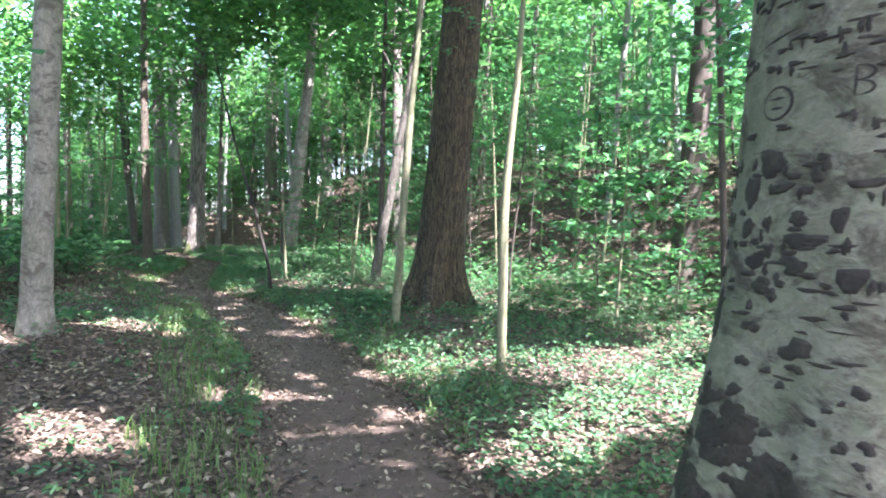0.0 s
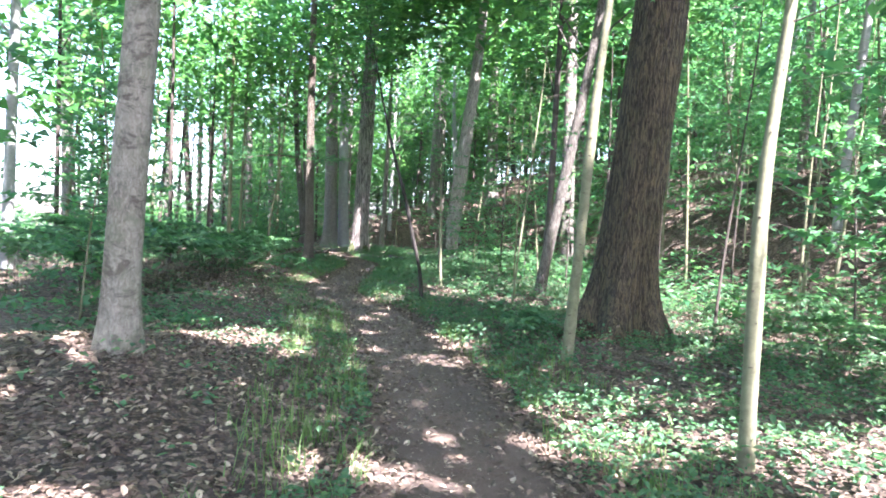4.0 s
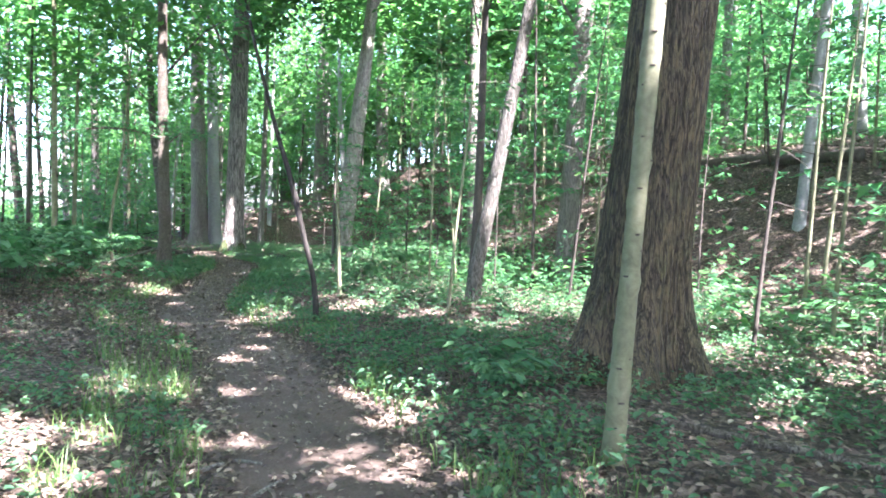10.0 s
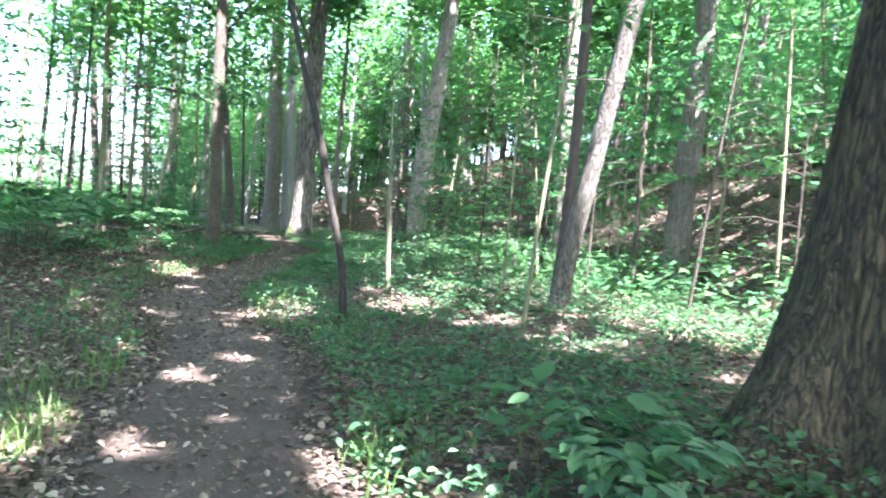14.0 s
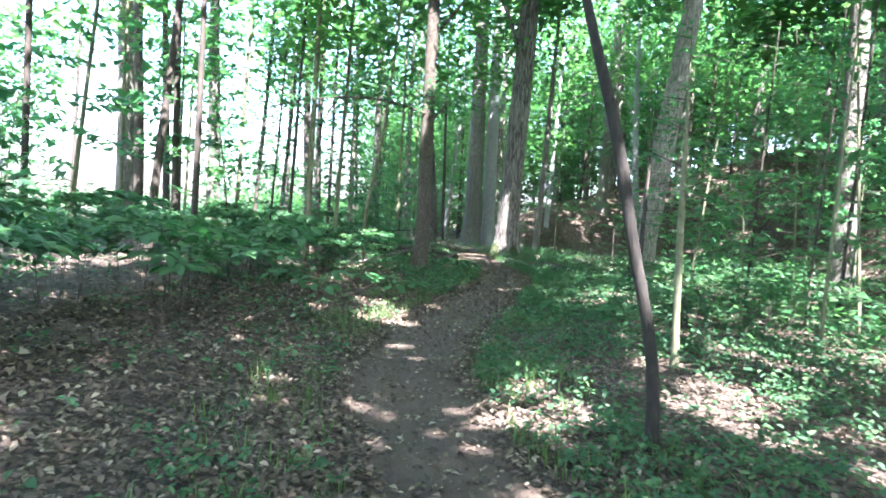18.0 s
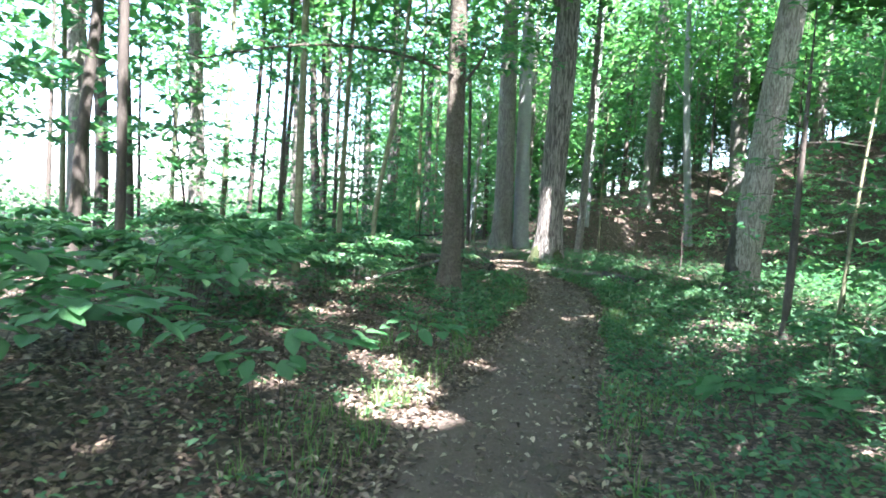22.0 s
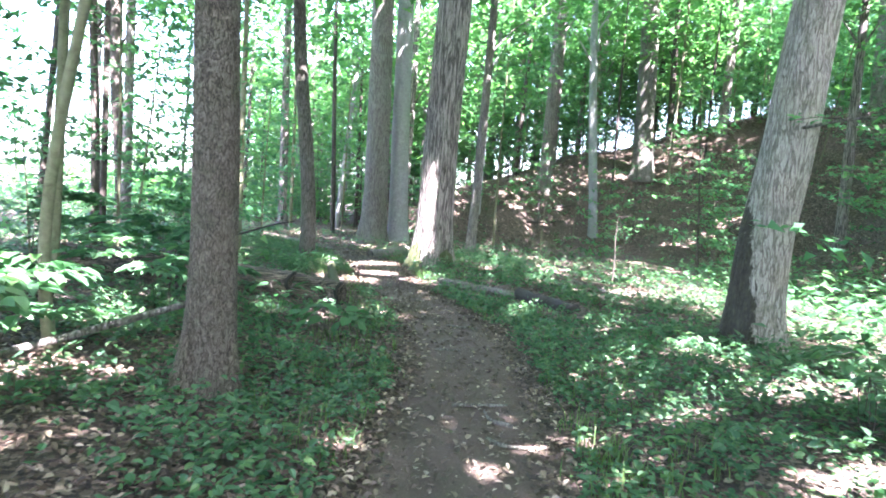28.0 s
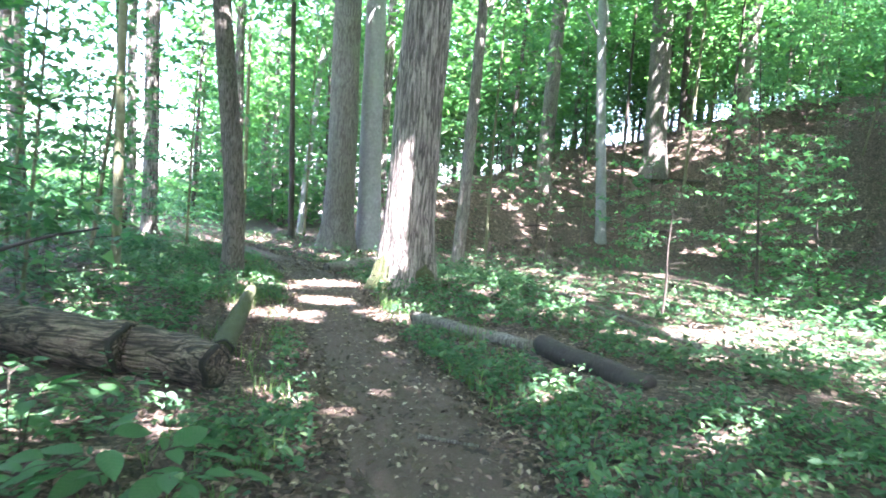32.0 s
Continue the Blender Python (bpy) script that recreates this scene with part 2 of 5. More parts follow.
def veined(name, stops):
    """Broad leaves seen close by: pale midrib, side veins and a mottled blade."""
    m = leaf(name, stops, 0.38, 0.6)
    nt = m.node_tree
    b = nt.nodes["Principled BSDF"]
    col = b.inputs["Base Color"].links[0].from_socket
    tc, sep = nt.nodes.new("ShaderNodeTexCoord"), nt.nodes.new("ShaderNodeSeparateXYZ")
    link(nt, tc.outputs["Object"], sep.inputs[0])

    def calc(op, x, y=None, z=None):
        n = nt.nodes.new("ShaderNodeMath")
        n.operation = op
        for k, v in enumerate((x, y, z)):
            if isinstance(v, (int, float)):
                n.inputs[k].default_value = v
            elif v is not None:
                link(nt, v, n.inputs[k])
        return n.outputs[0]

    across = calc("ABSOLUTE", sep.outputs[1])
    rank = calc("PINGPONG", calc("SUBTRACT", sep.outputs[0], calc("MULTIPLY", across, 0.9)), 0.055)
    vein = calc("MINIMUM", calc("MULTIPLY", rank, 6.0), calc("MULTIPLY", across, 9.0))
    light = ramp(nt, vein, [(0.0, (1, 1, 1)), (0.09, (0.0, 0.0, 0.0))])
    mottle = ramp(nt, noise_tex(nt, coords(nt), 7, 5, 0.6), [(0.3, (0.7, 0.75, 0.7)), (0.7, (1.15, 1.1, 1.0))])
    col = mix(nt, 0.8, col, mottle, "MULTIPLY")
    col = mix(nt, light, col, (0.07, 0.14, 0.06))
    link(nt, col, b.inputs["Base Color"])
    bump(nt, b, vein, 0.25, 0.01)
    return m


BROAD_GREEN = veined("broad_leaf", [(0, (0.02, 0.08, 0.036)), (0.7, (0.04, 0.125, 0.048)), (1, (0.075, 0.175, 0.058))])


def soil():
    """Forest soil under a felt of broken leaves, each flake of its own brown."""
    m, nt, b = nodes("forest_soil")
    v = coords(nt)
    fine, big = noise_tex(nt, v, 60, 8, 0.7), noise_tex(nt, v, 1.3, 5, 0.6)
    stir = nt.nodes.new("ShaderNodeTexNoise")
    stir.inputs["Scale"].default_value, stir.inputs["Detail"].default_value = 14, 4
    link(nt, v, stir.inputs["Vector"])
    bent = nt.nodes.new("ShaderNodeMix")
    bent.data_type, bent.blend_type = "RGBA", "LINEAR_LIGHT"
    bent.inputs[0].default_value = 0.03
    link(nt, v, bent.inputs[6])
    link(nt, stir.outputs["Color"], bent.inputs[7])
    layers = []
    for size in (19, 31):
        cell, rim, pick = nt.nodes.new("ShaderNodeTexVoronoi"), nt.nodes.new("ShaderNodeTexVoronoi"), nt.nodes.new("ShaderNodeSeparateColor")
        rim.feature = "DISTANCE_TO_EDGE"
        for n in (cell, rim):
            n.inputs["Scale"].default_value = size
            link(nt, bent.outputs[2], n.inputs["Vector"])
        link(nt, cell.outputs["Color"], pick.inputs[0])
        hue = ramp(nt, pick.outputs[0], [(0.0, (0.022, 0.014, 0.010)), (0.4, (0.06, 0.040, 0.028)), (0.75, (0.125, 0.088, 0.064)), (1.0, (0.24, 0.185, 0.14))])
        edge = ramp(nt, rim.outputs["Distance"], [(0.0, (0.25, 0.25, 0.25)), (0.09, (1, 1, 1))])
        layers.append((mix(nt, 1.0, hue, edge, "MULTIPLY"), pick.outputs[1], edge))
    over = ramp(nt, layers[0][1], [(0.45, (0, 0, 0)), (0.5, (1, 1, 1))])
    col = mix(nt, over, layers[1][0], layers[0][0])
    col = mix(nt, 0.5, col, ramp(nt, fine, [(0.3, (0.5, 0.5, 0.5)), (0.7, (1.2, 1.2, 1.2))]), "MULTIPLY")
    col = mix(nt, ramp(nt, big, [(0.45, (0, 0, 0)), (0.72, (0.5, 0.5, 0.5))]), col, (0.045, 0.034, 0.024))
    link(nt, col, b.inputs["Base Color"])
    b.inputs["Roughness"].default_value = 0.9
    bump(nt, b, mix(nt, 0.4, mix(nt, over, layers[1][2], layers[0][2]), fine), 1.0, 0.03)
    return m


def dirt():
    m, nt, b = nodes("packed_dirt")
    v = coords(nt)
    fine, mid, big = noise_tex(nt, v, 60, 8, 0.75), noise_tex(nt, v, 9, 5, 0.6, 0.4), noise_tex(nt, v, 1.1, 4, 0.55)
    col = ramp(nt, fine, [(0.3, (0.026, 0.018, 0.013)), (0.55, (0.09, 0.063, 0.047)), (0.75, (0.19, 0.14, 0.108))])
    col = mix(nt, ramp(nt, mid, [(0.42, (0, 0, 0)), (0.7, (0.6, 0.6, 0.6))]), col, (0.10, 0.076, 0.058))
    col = mix(nt, ramp(nt, big, [(0.4, (0, 0, 0)), (0.65, (0.5, 0.5, 0.5))]), col, (0.04, 0.029, 0.023))
    link(nt, col, b.inputs["Base Color"])
    b.inputs["Roughness"].default_value = 0.9
    bump(nt, b, mix(nt, 0.6, fine, mid), 0.9, 0.05)
    return m


SOIL, DIRT = soil(), dirt()


# ---- building helpers ----
def mesh(name, verts, faces, mats, smooth=True, slots=None):
    """A mesh from numpy arrays; faces: arrays of one size each."""
    me = bpy.data.meshes.new(name)
    verts = np.asarray(verts, np.float32)
    faces = [np.asarray(f, np.int32) for f in faces if len(f)]
    loops = np.concatenate([f.ravel() for f in faces])
    sizes = np.concatenate([np.full(len(f), f.shape[1], np.int32) for f in faces])
    me.vertices.add(len(verts))
    me.vertices.foreach_set("co", verts.ravel())
    me.loops.add(len(loops))
    me.loops.foreach_set("vertex_index", loops)
    me.polygons.add(len(sizes))
    me.polygons.foreach_set("loop_start", np.r_[0, np.cumsum(sizes)[:-1]].astype(np.int32))
    me.polygons.foreach_set("use_smooth", np.full(len(sizes), smooth))
    for m in mats if isinstance(mats, (list, tuple)) else [mats]:
        me.materials.append(m)
    me.update(calc_edges=True)
    me.validate()
    return me


def part(name, me, parent, label=""):
    ob = new(name, me)
    ob.parent = parent
    if label:
        ob["label"] = label
    return ob


def thing(name, x, y, z, label, category, group="", kind="", rz=0.0, s=1.0):
    ob = new(name)
    ob.matrix_basis = pose(x, y, z, 0, 0, rz) @ Matrix.Scale(s, 4)
    return tagged(ob, label, category, group, kind)


def bend(pts, n):
    """n points on a smooth line through pts, and how far along each lies (0 to 1)."""
    pts = np.asarray(pts, float)
    k = np.r_[0, np.cumsum(np.linalg.norm(np.diff(pts, axis=0), axis=1))]
    k /= k[-1]
    u = np.linspace(0, 1, n)
    if len(pts) < 3:
        return np.stack([np.interp(u, k, pts[:, a]) for a in range(3)], 1), u
    m = np.gradient(pts, k, axis=0)
    i = np.clip(np.searchsorted(k, u, "right") - 1, 0, len(k) - 2)
    h = (k[i + 1] - k[i])[:, None]
    s = ((u - k[i]) / (k[i + 1] - k[i]))[:, None]
    return ((2 * s**3 - 3 * s**2 + 1) * pts[i] + (s**3 - 2 * s**2 + s) * h * m[i]
            + (-2 * s**3 + 3 * s**2) * pts[i + 1] + (s**3 - s**2) * h * m[i + 1]), u


def tube(pts, radii, seg=8, rings=12, relief=None, spacing=1.0):
    """Vertices and faces of a tapered limb along pts. radii: at even steps along it. relief(theta, length): factor on the radius."""
    p, u = bend(pts, rings)
    if spacing != 1.0:
        fine, _ = bend(pts, 400)
        w = u**spacing
        p = np.stack([np.interp(w, np.linspace(0, 1, 400), fine[:, a]) for a in range(3)], 1)
        u = w
    r = np.interp(u, np.linspace(0, 1, len(radii)), radii)
    t = np.gradient(p, axis=0)
    t /= np.linalg.norm(t, axis=1)[:, None]
    ref = np.where(np.abs(t[:, :1]) > 0.9, np.array([[0, 1.0, 0]]), np.array([[1.0, 0, 0]]))
    a = np.cross(t, ref)
    a /= np.linalg.norm(a, axis=1)[:, None]
    a = a * -1
    b = np.cross(t, a)
    th = np.linspace(0, 2 * math.pi, seg, endpoint=False)
    long = np.r_[0, np.cumsum(np.linalg.norm(np.diff(p, axis=0), axis=1))]
    rr = r[:, None] * np.ones((1, seg))
    if relief is not None:
        rr = rr * relief(th[None, :] + 0 * r[:, None], long[:, None] + 0 * th[None, :])
    v = p[:, None] + rr[..., None] * (np.cos(th)[None, :, None] * b[:, None] + np.sin(th)[None, :, None] * a[:, None])
    v = np.concatenate([v.reshape(-1, 3), p[:1], p[-1:]])
    i, j = np.meshgrid(np.arange(rings - 1), np.arange(seg), indexing="ij")
    j2 = (j + 1) % seg
    quads = np.stack([i * seg + j, i * seg + j2, (i + 1) * seg + j2, (i + 1) * seg + j], -1).reshape(-1, 4)
    s = np.arange(seg)
    n = rings * seg
    caps = np.concatenate([np.stack([np.full(seg, n), (s + 1) % seg, s], 1),
                           np.stack([np.full(seg, n + 1), n - seg + s, n - seg + (s + 1) % seg], 1)])
    return v, quads, caps


def joined(pieces):
    """Several (verts, quads, tris) as one."""
    vs, qs, ts, n = [], [], [], 0
    for v, q, t in pieces:
        vs.append(v)
        qs.append(np.asarray(q) + n)
        ts.append(np.asarray(t) + n)
        n += len(v)
    return np.concatenate(vs), [np.concatenate(qs), np.concatenate(ts)]


def leaves(centres, size, rng, tilt=0.35, heading=None, wide=0.6, fold=0.12):
    """Folded leaf blades, one at each centre: base, two edges and tip."""
    n = len(centres)
    size = np.broadcast_to(size, n) * rng.uniform(0.7, 1.3, n)
    az = rng.uniform(0, 2 * math.pi, n) if heading is None else heading + rng.normal(0, 0.5, n)
    d = np.stack([np.cos(az), np.sin(az), rng.normal(-0.15, tilt, n)], 1)
    d /= np.linalg.norm(d, axis=1)[:, None]
    side = np.stack([-np.sin(az), np.cos(az), rng.normal(0, tilt, n)], 1)
    side /= np.linalg.norm(side, axis=1)[:, None]
    up = np.cross(d, side)
    s = size[:, None]
    base = centres - 0.5 * s * d
    mid = centres - 0.05 * s * d + fold * s * up
    v = np.stack([base, mid + 0.5 * wide * s * side, centres + 0.5 * s * d - 0.06 * s * up, mid - 0.5 * wide * s * side], 1).reshape(-1, 3)
    k = 4 * np.arange(n)[:, None]
    return v, np.concatenate([k + [0, 2, 1], k + [0, 3, 2]])


def flecks(centres, size, rng, tilt=0.4, wide=0.8):
    """Three-sided leaves for what stands far off."""
    n = len(centres)
    size = np.broadcast_to(size, n) * rng.uniform(0.65, 1.4, n)
    az = rng.uniform(0, 2 * math.pi, n)
    d = np.stack([np.cos(az), np.sin(az), rng.normal(-0.15, tilt, n)], 1) * size[:, None]
    side = np.stack([-np.sin(az), np.cos(az), rng.normal(0, tilt, n)], 1) * (0.5 * wide * size)[:, None]
    v = np.stack([centres - 0.4 * d + side, centres - 0.3 * d - side, centres + 0.6 * d], 1).reshape(-1, 3)
    return v, 3 * np.arange(n)[:, None] + [0, 2, 1]


def blades(centres, size, rng, tilt=0.3, heading=None, wide=0.62, fold=0.1):
    """Rounder leaves for what stands near: two four-sided halves folded on the midrib."""
    n = len(centres)
    size = np.broadcast_to(size, n) * rng.uniform(0.7, 1.3, n)
    az = rng.uniform(0, 2 * math.pi, n) if heading is None else heading + rng.normal(0, 0.5, n)
    d = np.stack([np.cos(az), np.sin(az), rng.normal(-0.15, tilt, n)], 1)
    d /= np.linalg.norm(d, axis=1)[:, None]
    side = np.stack([-np.sin(az), np.cos(az), rng.normal(0, tilt, n)], 1)
    side /= np.linalg.norm(side, axis=1)[:, None]
    up = np.cross(d, side)
    s = size[:, None]
    w = s * wide * rng.uniform(0.8, 1.15, n)[:, None]
    b, t = centres - 0.5 * s * d, centres + 0.5 * s * d - 0.1 * s * up
    lo, hi = centres - 0.2 * s * d + fold * s * up, centres + 0.18 * s * d + fold * 0.8 * s * up
    v = np.stack([b, lo + 0.46 * w * side, hi + 0.42 * w * side, t, hi - 0.42 * w * side, lo - 0.46 * w * side], 1).reshape(-1, 3)
    k = 6 * np.arange(n)[:, None]
    return v, np.concatenate([k + [0, 3, 2, 1], k + [0, 5, 4, 3]])


# ---- plan ----
TRAIL = np.array([(-40, -1.0), (-10, 0.4), (2, 1.15), (5, 1.35), (9, 1.9), (11.4, 1.95), (13.5, 1.82), (16.4, 1.42), (19.4, 0.9), (20.8, 0.2), (22.4, -0.3), (24.8, -0.45),
                  (27, -0.28), (29.5, -0.33), (32, -0.2), (34.3, -0.36), (36, -0.77), (38, -1.5), (42, -2.5), (46, -4.2), (52, -8.5), (60, -15)])
FOOT_X = np.array([(-60, 24), (-20, 18), (8, 12.5), (17, 11.6), (21, 10.4), (26, 8.4), (33, 7.6), (39, 8.4), (46, 10.2), (52, 11.5), (80, 11.5)])
CREST = np.array([(-30, 0.6), (-6, 0.8), (-3, 1.2), (0, 2.6), (2, 3.2), (5, 4.6), (9, 5.6), (16, 7.6), (40, 8.5)])
FOOT_Y = np.array([(-70, 170), (-14, 120), (-8, 80), (-4.5, 57), (-1, 50.6), (2, 52), (5, 53.4), (9.5, 51.5), (12, 50), (20, 45), (40, 38)])


def trail_x(y):
    return np.interp(y, TRAIL[:, 0], TRAIL[:, 1])


def smooth(a, b, x):
    s = np.clip((x - a) / (b - a), 0, 1)
    return s * s * (3 - 2 * s)


def lumps(x, y):
    return (0.5 * np.sin(1.7 * x + 0.6 * y) + 0.5 * np.sin(2.3 * y - 0.9 * x + 1.0) + 0.35 * np.sin(4.1 * x + 3.3 * y + 2) + 0.3 * np.sin(5.3 * y - 4.4 * x))


def ground_z(x, y):
    x, y = np.asarray(x, float), np.asarray(y, float)
    d = np.abs(x - trail_x(y))
    z = 0.16 * smooth(0.65, 2.6, d) + 0.025 * smooth(0.5, 1.5, d) * lumps(x, y)
    z = z + 0.28 * np.exp(-((x + 1.6) ** 2 + (y - 13.2) ** 2) / 2.2)
    z = z + 0.16 * np.exp(-((x + 0.6) ** 2 + (y - 42) ** 2) / 4)
    z = z - 0.25 * np.exp(-((x - 8.5) / 2.0) ** 2) * smooth(18, 24, y)
    s = np.maximum(x - np.interp(y, FOOT_X[:, 0], FOOT_X[:, 1]), y - np.interp(x, FOOT_Y[:, 0], FOOT_Y[:, 1]))
    s = np.where(s > 4, s, np.log1p(np.exp(np.clip(2 * s, -30, 8))) / 2)
    far = smooth(32, 52, y)
    top = 4.1 * (1 - far) + far * np.interp(x, CREST[:, 0], CREST[:, 1])
    rise = top - 0.35 * np.log1p(np.exp(np.clip((top - 0.64 * s) / 0.35, -30, 30)))
    rise = rise - (top - 0.35 * np.log1p(np.exp(np.clip(top / 0.35, -30, 30))))
    return z + rise + 0.03 * np.maximum(s - 8, 0) + 0.06 * smooth(0, 4, s) * lumps(x * 0.6, y * 0.6)


def gz(x, y):
    return float(ground_z(x, y))


# places on the ground that the sun reaches through gaps in the crowns: x, y, half widths
GAPS = [(1.3, 11.4, .4, .22), (2.1, 10.1, .2, .03), (1.45, 10.1, .25, .04), (2.6, 10.45, .3, .06), (4.6, 9.8, 1.1, .6), (5.3, 11.8, .7, .5), (3.4, 11.9, .8, .25), (4.4, 11.3, .5, .4),
        (-.4, 15.6, .55, .35), (-2.7, 13.8, .5, .4), (1.0, 15.5, .15, .06), (-.2, 14.8, .4, .2), (-.5, 23.3, .2, .1), (1.1, 19.0, .16, .1), (.9, 18.3, .12, .08)]
GAPS += [(-1.1, 24.75, .4, .18), (-.3, 22.7, .08, .04), (1.2, 22.0, .45, .35), (1.7, 21.4, .4, .25), (2.5, 21.8, .4, .25), (-1.45, 25.05, .35, .16), (-2.2, 24.9, .15, .08), (-1.9, 26.0, .15, .08)]
GAPS += [(-.1, 30.3, .02, .0), (1.5, 28.8, .4, .2), (1.8, 43.3, .6, .6), (-2.3, 39.0, .4, .3), (-2.1, 40.2, .35, .3), (-2.4, 42, .5, .5), (6.2, 37.5, 1.2, .9), (5.2, 41.2, 1.2, .5), (-3.4, 31.1, .6, .4), (-3.7, 30.5, .4, .3),
         (8.2, 53.9, 1.3, .5), (9.6, 54.6, .8, .4), (3.0, 39, .5, .4)]
GAPS += [(-3.4, 41.3, .45, .35), (4.9, 10.6, .9, .5), (3.2, 9.2, .5, .3), (-.6, 15.0, .7, .35), (2.2, 21.2, .5, .3), (1.0, 21.2, .4, .3), (12, 22, 1.3, 1), (9.5, 22.5, 1, .8), (13.5, 27, 1.2, 1), (7, 12, .8, .6), (6.5, 20.5, .9, .6)]
GAPS += [(5.6, 36.2, .9, .8), (2.9, 32.4, .5, .35), (2.1, 30.3, .35, .2), (4.1, 39.4, .6, .35), (6.0, 40.4, .8, .4), (5.0, 31.8, .7, .4), (8.7, 20.5, .9, .5), (6.2, 21.8, .8, .5), (5.2, 15.5, .2, .12)]
# small flecks of sun that reach the path and its edges
dots = np.random.default_rng(31)
for y in np.r_[dots.uniform(8.5, 21, 28), dots.uniform(26, 40, 7)]:
    x = float(np.interp(y, TRAIL[:, 0], TRAIL[:, 1]) + dots.uniform(-1.5, 1.5))
    GAPS.append((x, float(y), dots.uniform(0.0, 0.14), dots.uniform(-0.03, 0.04)))
# spots that added leaves shade (trunks, logs, soil), and share of six metres
SHADED = [(4.6, 16.6, 1.0), (10.72, 17.53, 1.0), (3.09, 6.81, 0.75), (-2.3, 31.1, 0.5), (-1.1, 41.5, 1.0), (1.8, 20.65, 1.0), (3.24, 34.44, 0.6), (4.6, 22.5, 0.6), (-3.6, 49.2, 1.0), (8.6, 27.3, .5), (-1.02, 13.14, 1.0), (-2.75, 49.8, 1.0), (-4.1, 41.9, 0.5), (-2.8, 35.6, 0.02), (-3.8, 35.8, 0.02), (-4.8, 36, 0.02), (0.9, 37.1, 0.02), (-0.1, 38.2, 0.02), (-1.3, 33.0, 0.02), (-1.0, 32.4, 0.02), (-0.1, 33.2, 0.02)]
SLIP = -6.0 / SUN.z * np.array((SUN.x, SUN.y))
# sunlit lengths of trunks: x, y, from and to height, half width
SPOTS = [(-1.0, 13.0, 0.0, 1.2, 0.34), (-1.3, 41.1, 0.3, 2.1, 0.17), (4.9, 21.9, 1.5, 5, 0.25), (3.76, 11.5, 0.4, 2.6, 0.2), (-2.45, 31.0, 3, 5.5, 0.2), (3.3, 6.41, 0.1, 1.3, 0.3), (3.4, 14.6, 2.5, 4, 0.15)]


def sunlit(c):
    """Which of the places c lie in the way of the sun to one of the gaps."""
    s = np.array(SUN)
    k = (c[:, 2] - 0.15) / s[2]
    gx, gy = c[:, 0] - k * s[0], c[:, 1] - k * s[1]
    out = np.zeros(len(c), bool)
    wob = 1 + 0.3 * np.sin(5 * gx + 3 * gy) * np.sin(4 * gy - 2 * gx)
    # a dapple of small openings, wider apart over the path than over the slope
    d = gx - trail_x(gy)
    dapple = 0.25 * (np.sin(2.9 * gx + 1.7 * gy) + np.sin(3.7 * gy - 2.3 * gx + 1) + np.sin(5.3 * gx + 4.1 * gy + 2) + np.sin(7.1 * gy - 5.9 * gx))
    out |= dapple > np.where(d > 2.2, np.where(gy < 27, np.where(d > 5, np.where(gy < 19.5, 0.35, -0.35), np.where(gy < 19, 0.6, 0.1)), np.where(gy > 44, 0.5, np.where(gy < 36, 0.12, 0.25))), np.where(d < -2.6, np.where(gy > 32, 0.3, np.where(gy > 19, 0.75, 0.5)), np.where(gy > 27, np.where(np.abs(d) > 1.0, np.where(d > 0, 0.28, np.where(gy < 32, 0.8, 0.42)), 1.2), 0.8)))
    hill = gx > np.interp(gy, FOOT_X[:, 0], FOOT_X[:, 1])
    out &= ~(hill & (dapple < np.where(gy > 40, 0.85, np.where(gy < 27, 0.12, 0.5))))
    for x, y, dark in SHADED:
        u = np.clip(((gx - x) * SLIP[0] + (gy - y) * SLIP[1]) / (SLIP @ SLIP), 0, dark)
        out &= (gx - x - u * SLIP[0]) ** 2 + (gy - y - u * SLIP[1]) ** 2 > 0.36
    for x, y, a, b in GAPS:
        out |= ((gx - x) / (a + 0.14)) ** 2 + ((gy - y) / (b + 0.14)) ** 2 < wob
    for x, y, low, high, r in SPOTS:
        u = np.clip(((gx - x) * SLIP[0] + (gy - y) * SLIP[1]) / (SLIP @ SLIP), low / 6, high / 6)
        out |= (gx - x - u * SLIP[0]) ** 2 + (gy - y - u * SLIP[1]) ** 2 < (r + 0.12) ** 2
    return out


# ---- ground ----
def steps(lo, a, b, hi, fine, coarse, far):
    return np.unique(np.round(np.r_[-far, -far / 3, -400, -180, np.arange(lo, a, coarse), np.arange(a, b, fine), np.arange(b, hi, coarse), 180, 400, far / 3, far], 3))


def build_ground():
    xs, ys = steps(-80, -8, 14, 90, 0.25, 2.0, 4000.0), steps(-60, 2, 58, 120, 0.25, 2.0, 4000.0)
    gx, gy = np.meshgrid(xs, ys, indexing="ij")
    z = ground_z(gx, gy)
    z = np.minimum(z, 11.0)
    v = np.stack([gx, gy, z], -1).reshape(-1, 3)
    i, j = np.meshgrid(np.arange(len(xs) - 1), np.arange(len(ys) - 1), indexing="ij")
    n = len(ys)
    q = np.stack([i * n + j, (i + 1) * n + j, (i + 1) * n + j + 1, i * n + j + 1], -1).reshape(-1, 4)
    ob = new("ground", mesh("ground", v, [q], SOIL))
    tagged(ob, "brown leaf-strewn forest soil rising to a wooded hill", "ground", kind="structure")


